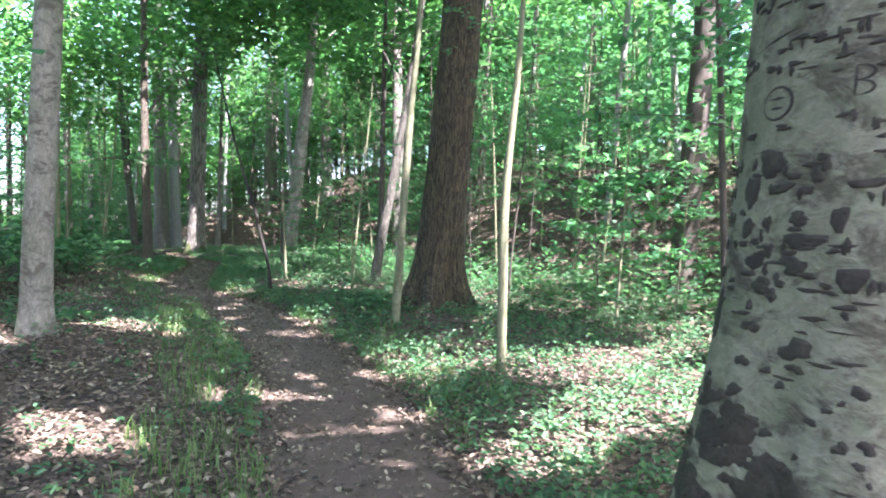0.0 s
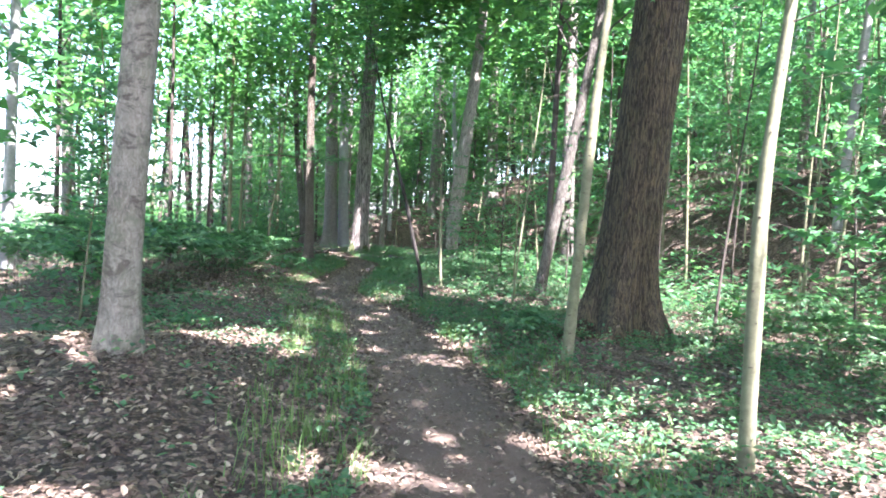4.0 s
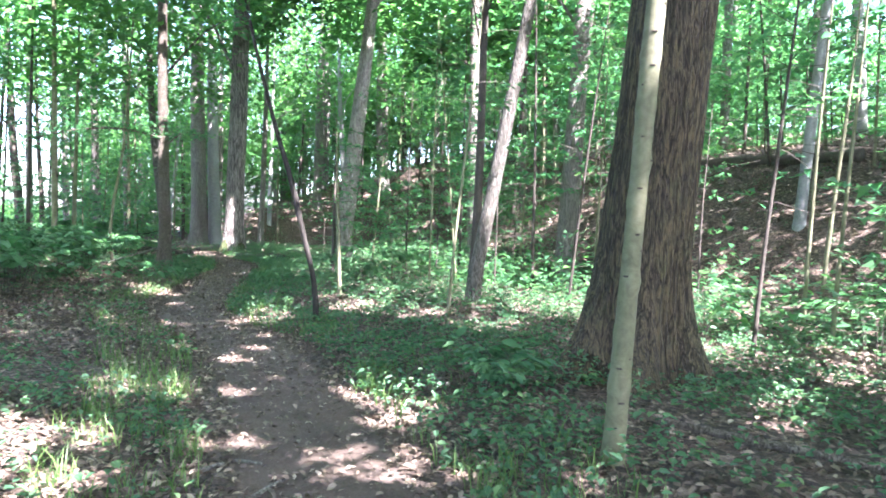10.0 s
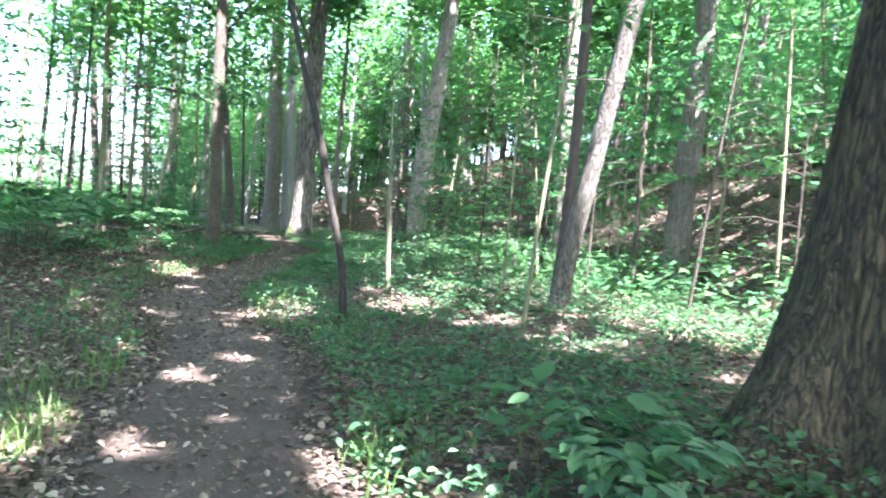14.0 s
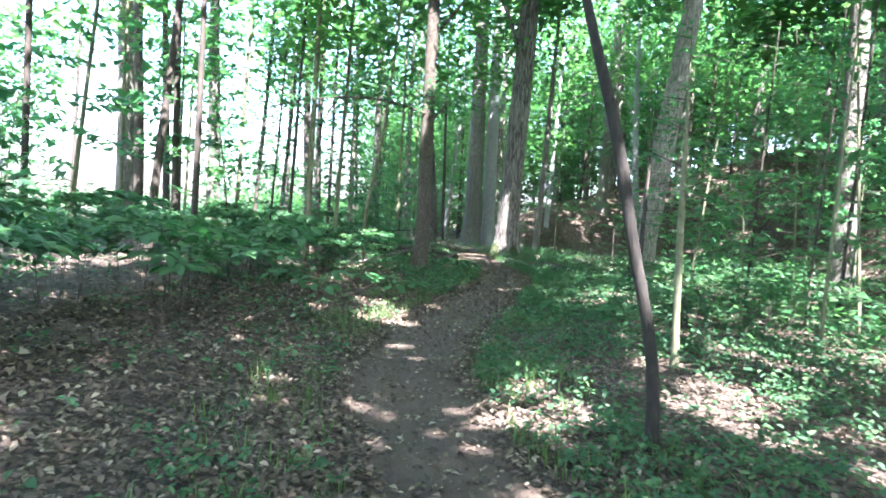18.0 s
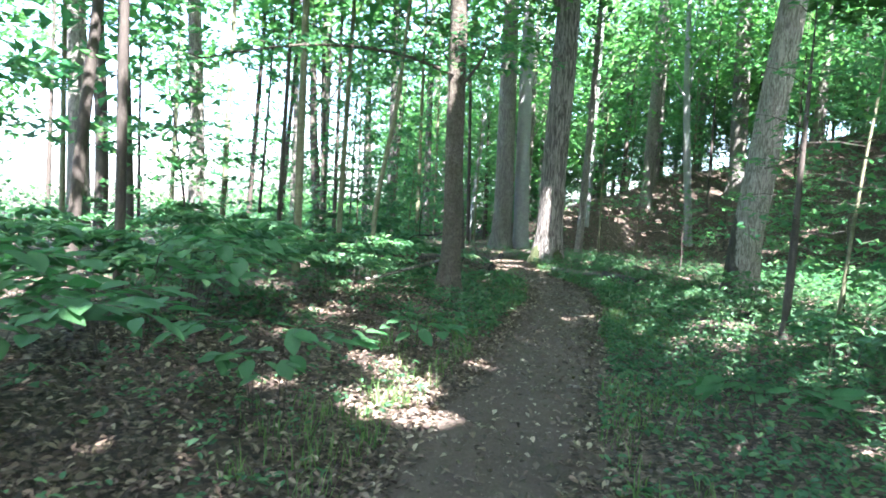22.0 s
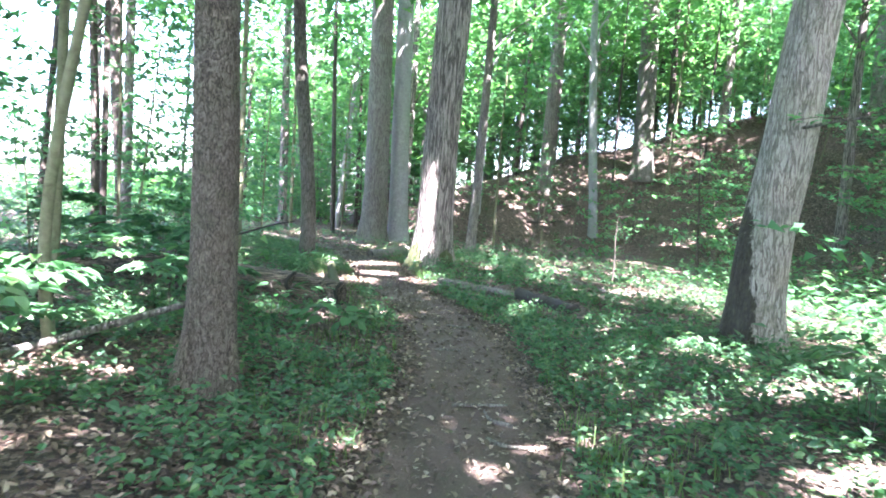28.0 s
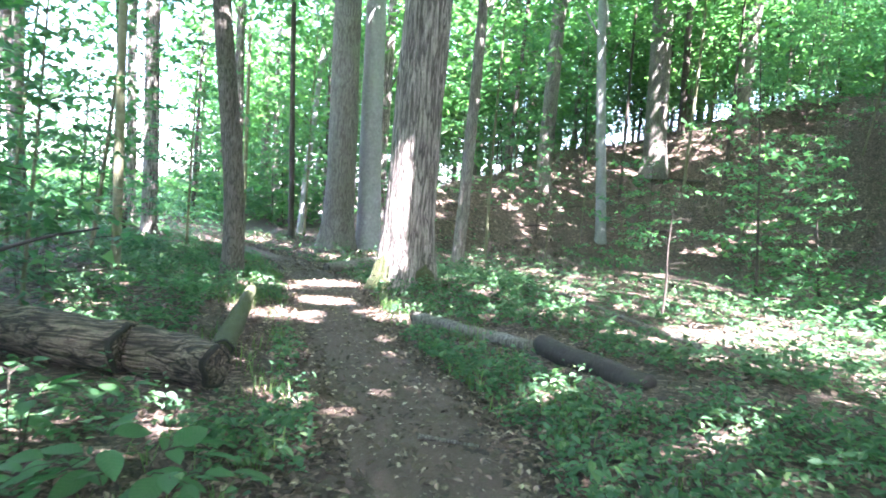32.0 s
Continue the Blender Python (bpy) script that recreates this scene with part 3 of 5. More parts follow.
def build_path():
    ys = np.arange(-30, 56, 0.08)
    u = np.linspace(-1, 1, 29)
    w = np.interp(ys, [-30, 2, 8, 11.5, 14, 17, 20, 24, 30, 36, 42, 56], [.7, .8, .9, .9, .82, .78, .72, .72, .76, .76, .70, .6])
    w = w * (1 + 0.12 * np.sin(2.1 * ys) + 0.08 * np.sin(5.7 * ys + 1))
    edge = 0.07 * np.sin(7.3 * ys) + 0.05 * np.sin(13.1 * ys + 2)
    x = trail_x(ys)[:, None] + u[None] * (w[:, None] * 1.25) + (edge[:, None] * u[None] ** 2)
    y = ys[:, None] + 0 * x
    z = ground_z(x, y) + 0.024 - 0.075 * np.abs(u[None]) ** 3 + 0.006 * lumps(3 * x, 3 * y) - 0.012 * (1 - u[None] ** 2)
    z = z + np.abs(u[None]) * (0.012 * lumps(6 * x, 6 * y) + 0.012 * lumps(13 * x + 2, 11 * y))
    v = np.stack([x, y, z], -1).reshape(-1, 3)
    i, j = np.meshgrid(np.arange(len(ys) - 1), np.arange(28), indexing="ij")
    q = np.stack([i * 29 + j, i * 29 + j + 1, (i + 1) * 29 + j + 1, (i + 1) * 29 + j], -1).reshape(-1, 4)
    ob = new("path", mesh("path", v, [q], DIRT))
    tagged(ob, "narrow footpath of packed grey-brown dirt", "path", kind="structure")


build_ground()
build_path()


# ---- trees ----
def barked(kind, rng, r):
    """The relief of a trunk: ridges that wander and fork, or a nearly smooth skin, over a flared root collar."""
    ph = rng.uniform(0, 6.28, 8)
    roots, flare = rng.integers(4, 7), {"oak": 1.2, "furrow": 0.6, "grey": 0.5, "beech": 0.95}.get(kind, 0.4)
    n = max(7, int(2 * math.pi * r / {"oak": 0.07, "furrow": 0.085, "grey": 0.06}.get(kind, 0.2)))
    amp = {"oak": 0.06, "furrow": 0.06, "grey": 0.02, "beech": 0.012}.get(kind, 0.03)

    def relief(th, l):
        wander = 0.5 * np.sin(2.3 * l + ph[0]) + 0.4 * np.sin(5.1 * l + ph[1] + 2 * th) + 0.25 * np.sin(9.7 * l + ph[2] - 3 * th)
        f = 1 + amp * (np.abs(np.sin(0.5 * n * th + 1.6 * wander)) ** 0.7 - 0.5) * (0.8 + 0.4 * np.sin(3.3 * l + 5 * th + ph[3]))
        f = f + 0.03 * np.sin(2 * th + ph[4] + 0.4 * l) + 0.015 * np.sin(3 * th + 1.3 * l + ph[5])
        h = 0.85 * r + 0.2
        return f + flare * np.exp(-l / h) * (1 + 0.45 * np.cos(roots * th + ph[6]) + 0.2 * np.cos(2 * th + ph[7]))

    return relief


def crown(rng, base, top, low, radius, count, size, carve=None, thin=1.5, fine=False):
    """Leaves in flat sprays within a tall uneven crown; base, top: the axis' ends."""
    clumps = max(10, count // 26)
    u = rng.beta(1.1, thin, clumps)
    wid = radius * np.sin(np.pi * (0.12 + 0.86 * u)) ** 0.7 * rng.uniform(0.35, 1.0, clumps) ** 0.6
    az = rng.uniform(0, 6.283, clumps)
    axis = np.asarray(base) + (np.asarray(top) - base) * (low + (1 - low) * u)[:, None]
    c = axis + np.stack([wid * np.cos(az), wid * np.sin(az), rng.normal(0, 0.3, clumps)], 1)
    k = rng.integers(0, clumps, count)
    spread = rng.normal(0, 1, (count, 3)) * [0.62, 0.62, 0.2]
    p = c[k] + spread
    if carve is not None:
        p = p[~sunlit(p + carve)]
        if fine and carve[0] > trail_x(carve[1]) + 3 and (carve[1] < 36 or carve[1] > 52):
            # the wood stands open towards the hill
            p = p[(p[:, 2] < 8) | (rng.random(len(p)) < 0.25)]
    elif fine:
        p = p[(p[:, 2] < 9) | (rng.random(len(p)) < 0.5)]
    v, t = (flecks if fine else leaves)(p, size, rng, 0.4, wide=0.8 if fine else 0.66)
    return v, [t], c


def limbs(rng, base, top, low, r, tips, n):
    """A few boughs that leave the trunk and rise to the leaf sprays."""
    out = []
    order = rng.permutation(len(tips))[:n]
    for i in order:
        tip = tips[i]
        h = np.clip((tip[2] - base[2]) / (top[2] - base[2]) - rng.uniform(0.08, 0.2), low * 0.8, 0.95)
        start = np.asarray(base) + (np.asarray(top) - base) * h
        mid = 0.5 * (start + tip) + [0, 0, 0.12 * np.linalg.norm(tip - start)]
        rr = r * (1 - 0.75 * h) * rng.uniform(0.3, 0.45)
        out.append(tube([start, mid, tip], [rr, rr * 0.6, rr * 0.15], 6, 7))
    return out


def tree(x, y, axis, r, bark_mat, kind, label, height=19.0, crown_r=3.2, low=0.42, count=2300, seg=40, rings=70, name="tree", seed=0, z=None, boughs=6, taper=0.35, size=0.3, category="tree", group="", leaf_mat=None):
    """A tree of its own: trunk along axis (offsets from the base), boughs and crown."""
    rng = np.random.default_rng(seed + 17)
    crown_r, count = crown_r * 1.5, int(count * 1.15)
    z = gz(x, y) if z is None else z
    ob = thing(name, x, y, z, label, category, group)
    axis = np.asarray(axis, float)
    last = axis[-1] - axis[-2]
    lean = last / max(last[2], 0.3)
    pts = [(0, 0, -0.25)] + [tuple(p) for p in axis]
    if axis[-1][2] < height:
        pts.append(tuple(axis[-1] + (height - axis[-1][2]) * np.array((0.5 * lean[0], 0.5 * lean[1], 1.0))))
    radii = np.array([1.0, 0.97, 0.93, 0.88, 0.82, 0.75, 0.66, 0.55, 0.42, 0.28, 0.10]) * r
    v, q, t = tube(pts, radii, seg, rings, barked(kind, rng, r), 1.7)
    part("trunk", mesh("trunk", v, [q, t], bark_mat), ob)
    if count:
        top = np.array(pts[-1])
        base = np.array((0, 0, 0.0))
        lv, lf, tips = crown(rng, base, top * [1, 1, 1.02], low, crown_r, count, size, np.array((x, y, z)))
        tagged(part("crown", mesh("crown", lv, lf, leaf_mat or LEAF_A, False), ob), kind="stuff")
        for b in limbs(rng, base, top, low, r, tips, boughs):
            part("limb", mesh("limb", b[0], [b[1], b[2]], bark_mat), ob)
    return ob


def sapling_leaves(rng, pts, first, reach, layers, per, size, carve, fine=False):
    """Flat leafy sprays along side twigs; returns twigs and leaves."""
    line, u = bend(pts, 60)
    twigs, where, head = [], [], []
    hs = np.linspace(first, 0.99, layers) + rng.normal(0, 0.015, layers)
    for n, h in enumerate(np.clip(hs, 0.05, 1.0)):
        start = np.array([np.interp(h, u, line[:, a]) for a in range(3)])
        az = n * 2.4 + rng.normal(0, 0.4)
        lg = reach * (1.15 - 0.75 * h) * rng.uniform(0.6, 1.15)
        out = np.array([math.cos(az), math.sin(az), rng.uniform(-0.05, 0.35)])
        tip = start + lg * out
        mid = start + 0.5 * lg * out + [0, 0, 0.06 * lg]
        twigs.append(tube([start, mid, tip], [0.007, 0.0045, 0.002], 3, 3))
        m = max(4, int(per * lg / reach))
        s = rng.uniform(0.12, 1.05, m)
        side = rng.normal(0, 0.22, m) * lg * (1.1 - 0.5 * s)
        p = start + s[:, None] * (tip - start) + side[:, None] * np.array([-math.sin(az), math.cos(az), 0]) + rng.normal(0, 0.035, (m, 3))
        where.append(p)
        head.append(az + np.sign(side) * 0.8)
    p, a = np.concatenate(where), np.concatenate(head)
    if carve is not None:
        keep = ~sunlit(p + carve)
        p, a = p[keep], a[keep]
    return twigs, (flecks(p, size, rng, 0.4) if fine else leaves(p, size, rng, 0.25, a, 0.62))


def sapling(x, y, axis, r, bark_mat, label, first=0.45, reach=1.3, layers=22, per=34, size=0.10, seed=0, seg=12, rings=40, z=None, carve=True, group="", knots=0):
    rng = np.random.default_rng(seed + 91)
    z = gz(x, y) if z is None else z
    ob = thing("sapling", x, y, z, label, "sapling", group)
    pts = [(0, 0, -0.1)] + [tuple(p) for p in axis]
    ph = rng.uniform(0, 6.28, 4)

    def knobbly(th, l):
        f = 1 + 0.06 * np.sin(3 * l + ph[0]) + 0.05 * np.sin(2 * th + ph[1] + l) + 0.5 * np.exp(-l / 0.12)
        for k in range(knots):
            f = f + 0.22 * np.exp(-(((l - 0.35 - 0.27 * k - 0.06 * math.sin(5 * k)) / 0.025) ** 2)) * (0.5 + 0.5 * np.cos(th - 2.2 * k))
        return f

    v, q, t = tube(pts, [r, r * 0.92, r * 0.8, r * 0.6, r * 0.35, r * 0.1], seg, rings, knobbly)
    part("trunk", mesh("trunk", v, [q, t], bark_mat), ob)
    if layers:
        twigs, (lv, lf) = sapling_leaves(rng, pts, first, reach, layers, per, size, np.array((x, y, z)) if carve else None)
        tv, tf = joined(twigs)
        tagged(part("twig_spray", mesh("twig_spray", tv, tf, DARK), ob), kind="stuff")
        tagged(part("foliage", mesh("foliage", lv, [lf], LEAF_B, False), ob), kind="stuff")
    return ob


def knots(ob, axis, r, count, low, high, seed):
    """Small dark branch scars along a stem."""
    rng = np.random.default_rng(seed)
    axis = np.vstack([(0, 0, 0), np.asarray(axis, float)])
    bvh = skin(next(c for c in ob.children if c.name.startswith("trunk")))
    for z in np.linspace(low, high, count) + rng.normal(0, 0.07, count):
        az = math.radians(rng.uniform(190, 330))
        c, n, rows = on_skin(bvh, axis, az, z), 10, []
        w, h = r * rng.uniform(0.12, 0.42), rng.uniform(0.004, 0.010)
        for k, lift in ((0.0, 0.006), (0.7, 0.005), (1.0, -0.004)):
            for t in np.linspace(0, 6.283, n, endpoint=False):
                rows.append(tuple(on_skin(bvh, axis, az + k * w * math.cos(t) / r, z + k * h * math.sin(t), lift)))
        i, j = np.meshgrid(np.arange(2), np.arange(n), indexing="ij")
        q = np.stack([i * n + j, i * n + (j + 1) % n, (i + 1) * n + (j + 1) % n, (i + 1) * n + j], -1).reshape(-1, 4)
        part("knot", mesh("knot", rows, [q], LOWER), ob, "dark branch scar")


def skin(trunk):
    """A search tree over a trunk's surface, to lay things on it."""
    me = trunk.data
    return BVHTree.FromPolygons([v.co.copy() for v in me.vertices], [tuple(p.vertices) for p in me.polygons])


def on_skin(bvh, axis, az, z, lift=0.0):
    """The place on the surface at the azimuth az and height z, lifted off it."""
    c = Vector((np.interp(z, axis[:, 2], axis[:, 0]), np.interp(z, axis[:, 2], axis[:, 1]), z))
    way = Vector((math.cos(az), math.sin(az), 0))
    hit, normal, _, _ = bvh.ray_cast(c + 3 * way, -way)
    return (hit if hit else c) + lift * way


def stroke(bvh, axis, line, wide, facing):
    """A cut drawn along (azimuth, height) points, as a thin swollen welt of dark bark."""
    pts = [tuple(on_skin(bvh, axis, facing - a, z, -0.5 * wide)) for a, z in line]
    return tube(pts, [wide * 0.6, wide, wide * 0.6], 6, max(4, 3 * len(pts)))


def scars(ob, axis, facing, seed):
    """Carved letters, rings, bars and knobs on a smooth trunk; facing: the azimuth of the side most seen."""
    rng = np.random.default_rng(seed)
    trunk = next(c for c in ob.children if c.name.startswith("trunk"))
    bvh = skin(trunk)
    axis = np.asarray(axis, float)

    def cut(lines, wide, name="carving"):
        v, f = joined([stroke(bvh, axis, l, wide, facing) for l in lines])
        part(name, mesh(name, v, f, SCAR), ob, "dark healed carving in the bark")

    # on the viewed side, plus goes to the left
    ring = [(0.8 + 0.12 * math.cos(a), 1.97 + 0.05 * math.sin(a)) for a in np.linspace(0, 6.283, 14)]
    cut([ring, [(0.74, 1.985), (0.86, 1.985)], [(0.75, 1.955), (0.85, 1.955)]], 0.008)
    bowl = lambda c: [(0.28 - 0.10 * math.sin(t), c + 0.021 * math.cos(t)) for t in np.linspace(0, 3.14, 7)]
    cut([[(0.28, 1.955), (0.28, 2.04)], bowl(2.019), bowl(1.976)], 0.007, "letter_b")
    cut([[(1.25, 2.14), (0.9, 2.17), (0.5, 2.21)], [(0.5, 2.21), (0.3, 2.33), (0.22, 2.4)], [(1.2, 2.32), (0.8, 2.34), (0.4, 2.36)]], 0.006, "carved_line")
    def welt(a, z, w, h, name="carving", mat=SCAR, label="dark healed carving in the bark", rise=0.005):
        """A flat dark healed patch with a ragged rim, w and h its half sizes."""
        ph, n = rng.uniform(0, 6.28, 3), 14
        v = []
        for k, lift in ((0.0, rise), (0.55, rise), (0.88, 0.6 * rise), (1.0, -0.002)):
            for t in np.linspace(0, 6.283, n, endpoint=False):
                r = k * (1 + 0.22 * math.sin(2 * t + ph[0]) + 0.16 * math.sin(3 * t + ph[1]) + 0.12 * math.sin(5 * t + ph[2]))
                v.append(tuple(on_skin(bvh, axis, facing - a - w * r * math.cos(t) / 0.46, z + h * r * math.sin(t), lift)))
        i, j = np.meshgrid(np.arange(3), np.arange(n), indexing="ij")
        q = np.stack([i * n + j, i * n + (j + 1) % n, (i + 1) * n + (j + 1) % n, (i + 1) * n + j], -1).reshape(-1, 4)
        part(name, mesh(name, v, [q], mat), ob, label)

    # large old carvings, grown together
    for a, z, w, h in ((0.79, 1.785, 0.05, 0.034), (0.95, 1.70, 0.027, 0.055), (0.70, 1.705, 0.034, 0.016), (0.46, 1.74, 0.016, 0.024), (0.15, 1.71, 0.05, 0.013), (0.56, 1.61, 0.027, 0.019), (0.30, 1.61, 0.025, 0.028), (0.51, 1.545, 0.048, 0.025),
                       (0.95, 1.58, 0.028, 0.022), (0.56, 1.47, 0.04, 0.025), (0.21, 1.44, 0.042, 0.027), (0.84, 1.48, 0.03, 0.028), (0.77, 1.40, 0.034, 0.022), (1.2, 1.28, 0.04, 0.065), (0.81, 1.27, 0.024, 0.019), (0.48, 1.22, 0.04, 0.03)):
        welt(a, z, 1.25 * w, 1.2 * h)
    for z in np.r_[np.arange(1.35, 1.80, 0.085), 1.90, 2.08, 2.13, 2.28, 2.31, 2.45, 2.5, 2.58, 2.66]:
        for a in np.arange(-0.8, 1.4, 0.13):
            if rng.random() < (0.6 if z < 1.85 else 0.55):
                u, zz = a + rng.normal(0, 0.03), z + rng.normal(0, 0.012)
                for _ in range(2):
                    if rng.random() < 0.5:
                        welt(u + rng.normal(0, 0.03), zz + rng.normal(0, 0.012), rng.uniform(0.016, 0.036), rng.uniform(0.006, 0.012))
                    else:
                        welt(u + rng.normal(0, 0.03), zz, rng.uniform(0.007, 0.013), rng.uniform(0.014, 0.028))
    for _ in range(90):
        welt(rng.uniform(-1.0, 0.6), rng.uniform(0.7, 2.4), rng.uniform(0.012, 0.045), rng.uniform(0.003, 0.008), "bark_crease", LOWER, "short crease in the bark", 0.003)
    for _ in range(34):
        s = rng.uniform(0.008, 0.022)
        welt(rng.uniform(-0.6, 1.2), 1.25 - 0.45 * rng.random() ** 0.6, s * rng.uniform(0.8, 1.6), s, "knob", label="dark rounded bark knob")
    # dark rough bark that breaks up above the roots
    for _ in range(130):
        a = rng.uniform(0.15, 1.5)
        z = rng.uniform(0.3, 0.78 + 0.32 * smooth(0.2, 1.2, a))
        s = rng.uniform(0.02, 0.075) * (1.25 - 0.75 * z)
        welt(a, z, s * rng.uniform(0.8, 1.5), s * rng.uniform(0.7, 1.3), "bark_patch", LOWER, "dark rough bark above the roots", rng.uniform(0.002, 0.005))


def coat(ob, axis, facing, half, z0, z1, mat, label, seed, lift=0.012, name="moss_patch"):
    """An uneven patch of moss or darker bark that clings to one side of a trunk."""
    rng = np.random.default_rng(seed)
    bvh = skin(next(c for c in ob.children if c.name.startswith("trunk")))
    axis = np.asarray(axis, float)
    ph = rng.uniform(0, 6.28, 4)
    nz, na = 84, 44
    zs, v = np.linspace(z0, z1, nz), []
    for i, z in enumerate(zs):
        k = (z - z0) / (z1 - z0)
        w = half * (0.55 + 0.45 * math.sin(math.pi * min(1.0, 0.25 + 0.75 * (1 - k)))) * (1 + 0.2 * math.sin(9 * z + ph[0]) + 0.14 * math.sin(23 * z + ph[1]) + 0.12 * math.sin(51 * z + ph[2])) * (1 - k ** 3) * (1 + 0.3 * noise.noise(Vector((seed, 14 * z, 0))))
        for j in range(na):
            u = 2 * j / (na - 1) - 1
            rise = (1 - u ** 4) * (lift + 0.0015 * math.sin(40 * z + 9 * u + ph[2]) + 0.002 * math.sin(90 * z - 17 * u)) - 0.006
            v.append(tuple(on_skin(bvh, axis, facing + w * u + 0.05 * math.sin(17 * z + ph[3]), z, rise)))
    i, j = np.meshgrid(np.arange(nz - 1), np.arange(na - 1), indexing="ij")
    q = np.stack([i * na + j, i * na + j + 1, (i + 1) * na + j + 1, (i + 1) * na + j], -1).reshape(-1, 4)
    part(name, mesh(name, v, [q], mat), ob, label)


# the trees that stand by the path
beech = tree(3.09, 6.81, [(0.01, 0, 0.6), (0.03, -0.05, 1.4), (0.07, -0.1, 3.0)], 0.46, BEECH, "beech", "old grey beech with carved and scarred smooth bark", 18, 4.2, 0.4, 3200, 72, 110, seed=1)
slender = tree(-1.02, 13.14, [(0.01, 0, 0.5), (0.10, 0.04, 3.1)], 0.150, ASH, "beech", "slender grey-barked tree with a pale root collar", 15, 2.6, 0.45, 1900, 44, 90, seed=2)
oak = tree(4.58, 16.6, [(0.02, 0, 0.5), (0.16, -0.05, 2.5), (0.34, -0.1, 5.0)], 0.41, OAK, "oak", "massive oak with deeply ridged brown bark", 21, 4.5, 0.42, 3600, 210, 150, seed=3)
furrowed = tree(-1.08, 41.5, [(0, 0, 0.6), (0.02, 0, 2.5), (0.1, 0, 6.0)], 0.415, FURROW, "furrow", "tall furrowed grey-brown tree with a sunlit patch", 22, 4.0, 0.42, 3000, 120, 160, seed=4)
tree(-2.75, 49.8, [(-0.1, 0, 2.0), (-0.28, 0, 8.0)], 0.34, SMOOTH, "smooth", "smooth blue-grey trunk beside a furrowed tree", 21, 3.2, 0.5, 2000, 36, 60, seed=5)
tree(-3.6, 49.2, [(0, 0, 2.0), (-0.15, 0, 8.0)], 0.43, GREY, "grey", "dark grey tall tree behind the path's bend", 22, 3.5, 0.45, 2400, 48, 70, seed=6)
plated = tree(-2.17, 31.12, [(0.03, 0, 0.6), (-0.03, -0.02, 2.9)], 0.165, PLATED, "oak", "straight brown-grey tree with rough plated bark", 15, 2.8, 0.42, 2000, 72, 120, seed=7)
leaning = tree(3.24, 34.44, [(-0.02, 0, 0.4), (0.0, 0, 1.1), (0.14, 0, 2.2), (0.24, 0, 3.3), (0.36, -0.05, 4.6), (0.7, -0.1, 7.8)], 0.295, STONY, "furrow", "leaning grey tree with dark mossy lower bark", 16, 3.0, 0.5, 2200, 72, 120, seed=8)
tree(4.5, 22.0, [(0.05, 0, 0.3), (0.35, -0.08, 2.2), (0.9, -0.22, 5.6)], 0.125, MOSSY, "grey", "leaning blotchy grey tree above low plants", 13, 2.4, 0.5, 1500, 30, 70, seed=9)
tree(4.75, 23.0, [(0.08, 0, 1.0), (0.15, 0, 5.5)], 0.085, DARK, "grey", "thin dark-barked tree beside a leaning one", 12, 2.0, 0.5, 1200, 24, 60, seed=10)
tree(8.62, 27.3, [(0.02, 0, 0.5), (0.18, -0.08, 5.5)], 0.26, GREY, "grey", "grey-brown straight tree at the foot of the hill", 18, 3.2, 0.42, 2200, 40, 80, seed=11)
tree(10.72, 17.53, [(0.02, 0, 0.5), (0.26, -0.14, 5.2)], 0.29, DARK, "grey", "dark brown tree with shaded rough bark", 17, 3.2, 0.4, 2300, 40, 80, seed=12)
tree(5.1, 54.3, [(-0.1, 0, 1.0), (-0.6, 0.1, 7.0)], 0.19, SMOOTH, "grey", "slim pale tree with spreading roots below the slope", 17, 2.6, 0.5, 1500, 24, 60, seed=13)
tree(7.9, 58.0, [(-0.05, 0, 1.0), (-0.3, 0.1, 9.0)], 0.46, GREY, "grey", "thick brown tree on the hillside", 20, 3.6, 0.45, 2200, 36, 60, seed=14)
tree(-0.18, 46.4, [(0.05, 0, 1.0), (0.18, 0, 7.5)], 0.15, GREY, "grey", "thin leaning grey tree behind the furrowed one", 14, 2.2, 0.5, 1300, 24, 50, seed=15)
tree(-4.1, 41.9, [(0, 0, 0.5), (-0.45, -0.1, 5.2)], 0.18, MOSSY, "grey", "mossy-footed slim tree leaning over ferns", 14, 2.6, 0.45, 1700, 32, 60, seed=16)
tree(-12.0, 48.0, [(0, 0, 0.6), (-0.3, -0.1, 5.0)], 0.21, DARK, "grey", "dark forked tree standing against the bright clearing", 14, 2.6, 0.5, 1300, 24, 40, seed=18)
tree(-12.1, 33.9, [(0, 0, 1.5), (-0.2, -0.1, 7.0)], 0.26, GREY, "grey", "grey straight tree before the bright clearing", 17, 2.8, 0.6, 1200, 24, 40, seed=19)
tree(-11.5, 37.9, [(0, 0, 1.5), (-0.3, -0.1, 8.0)], 0.24, GREY, "grey", "grey trunk flecked with sun", 17, 2.8, 0.6, 1200, 24, 40, seed=20)
tree(-12.8, 35.5, [(0, 0, 1.5), (-0.25, -0.1, 7.0)], 0.18, DARK, "grey", "slim dark trunk beside a thicker one", 16, 2.4, 0.6, 1000, 20, 40, seed=21)
tree(-8.4, 40.3, [(0, 0, 1.0), (-0.2, 0, 5.0)], 0.10, DARK, "grey", "thin dark pole of a young tree", 11, 1.8, 0.5, 900, 14, 40, seed=22)
tree(-3.6, 31.6, [(-0.1, 0, 0.6), (0.2, 0.05, 3.4)], 0.05, PALE, "grey", "thin slanting pale pole of a tree", 9, 1.6, 0.5, 700, 14, 40, seed=23)

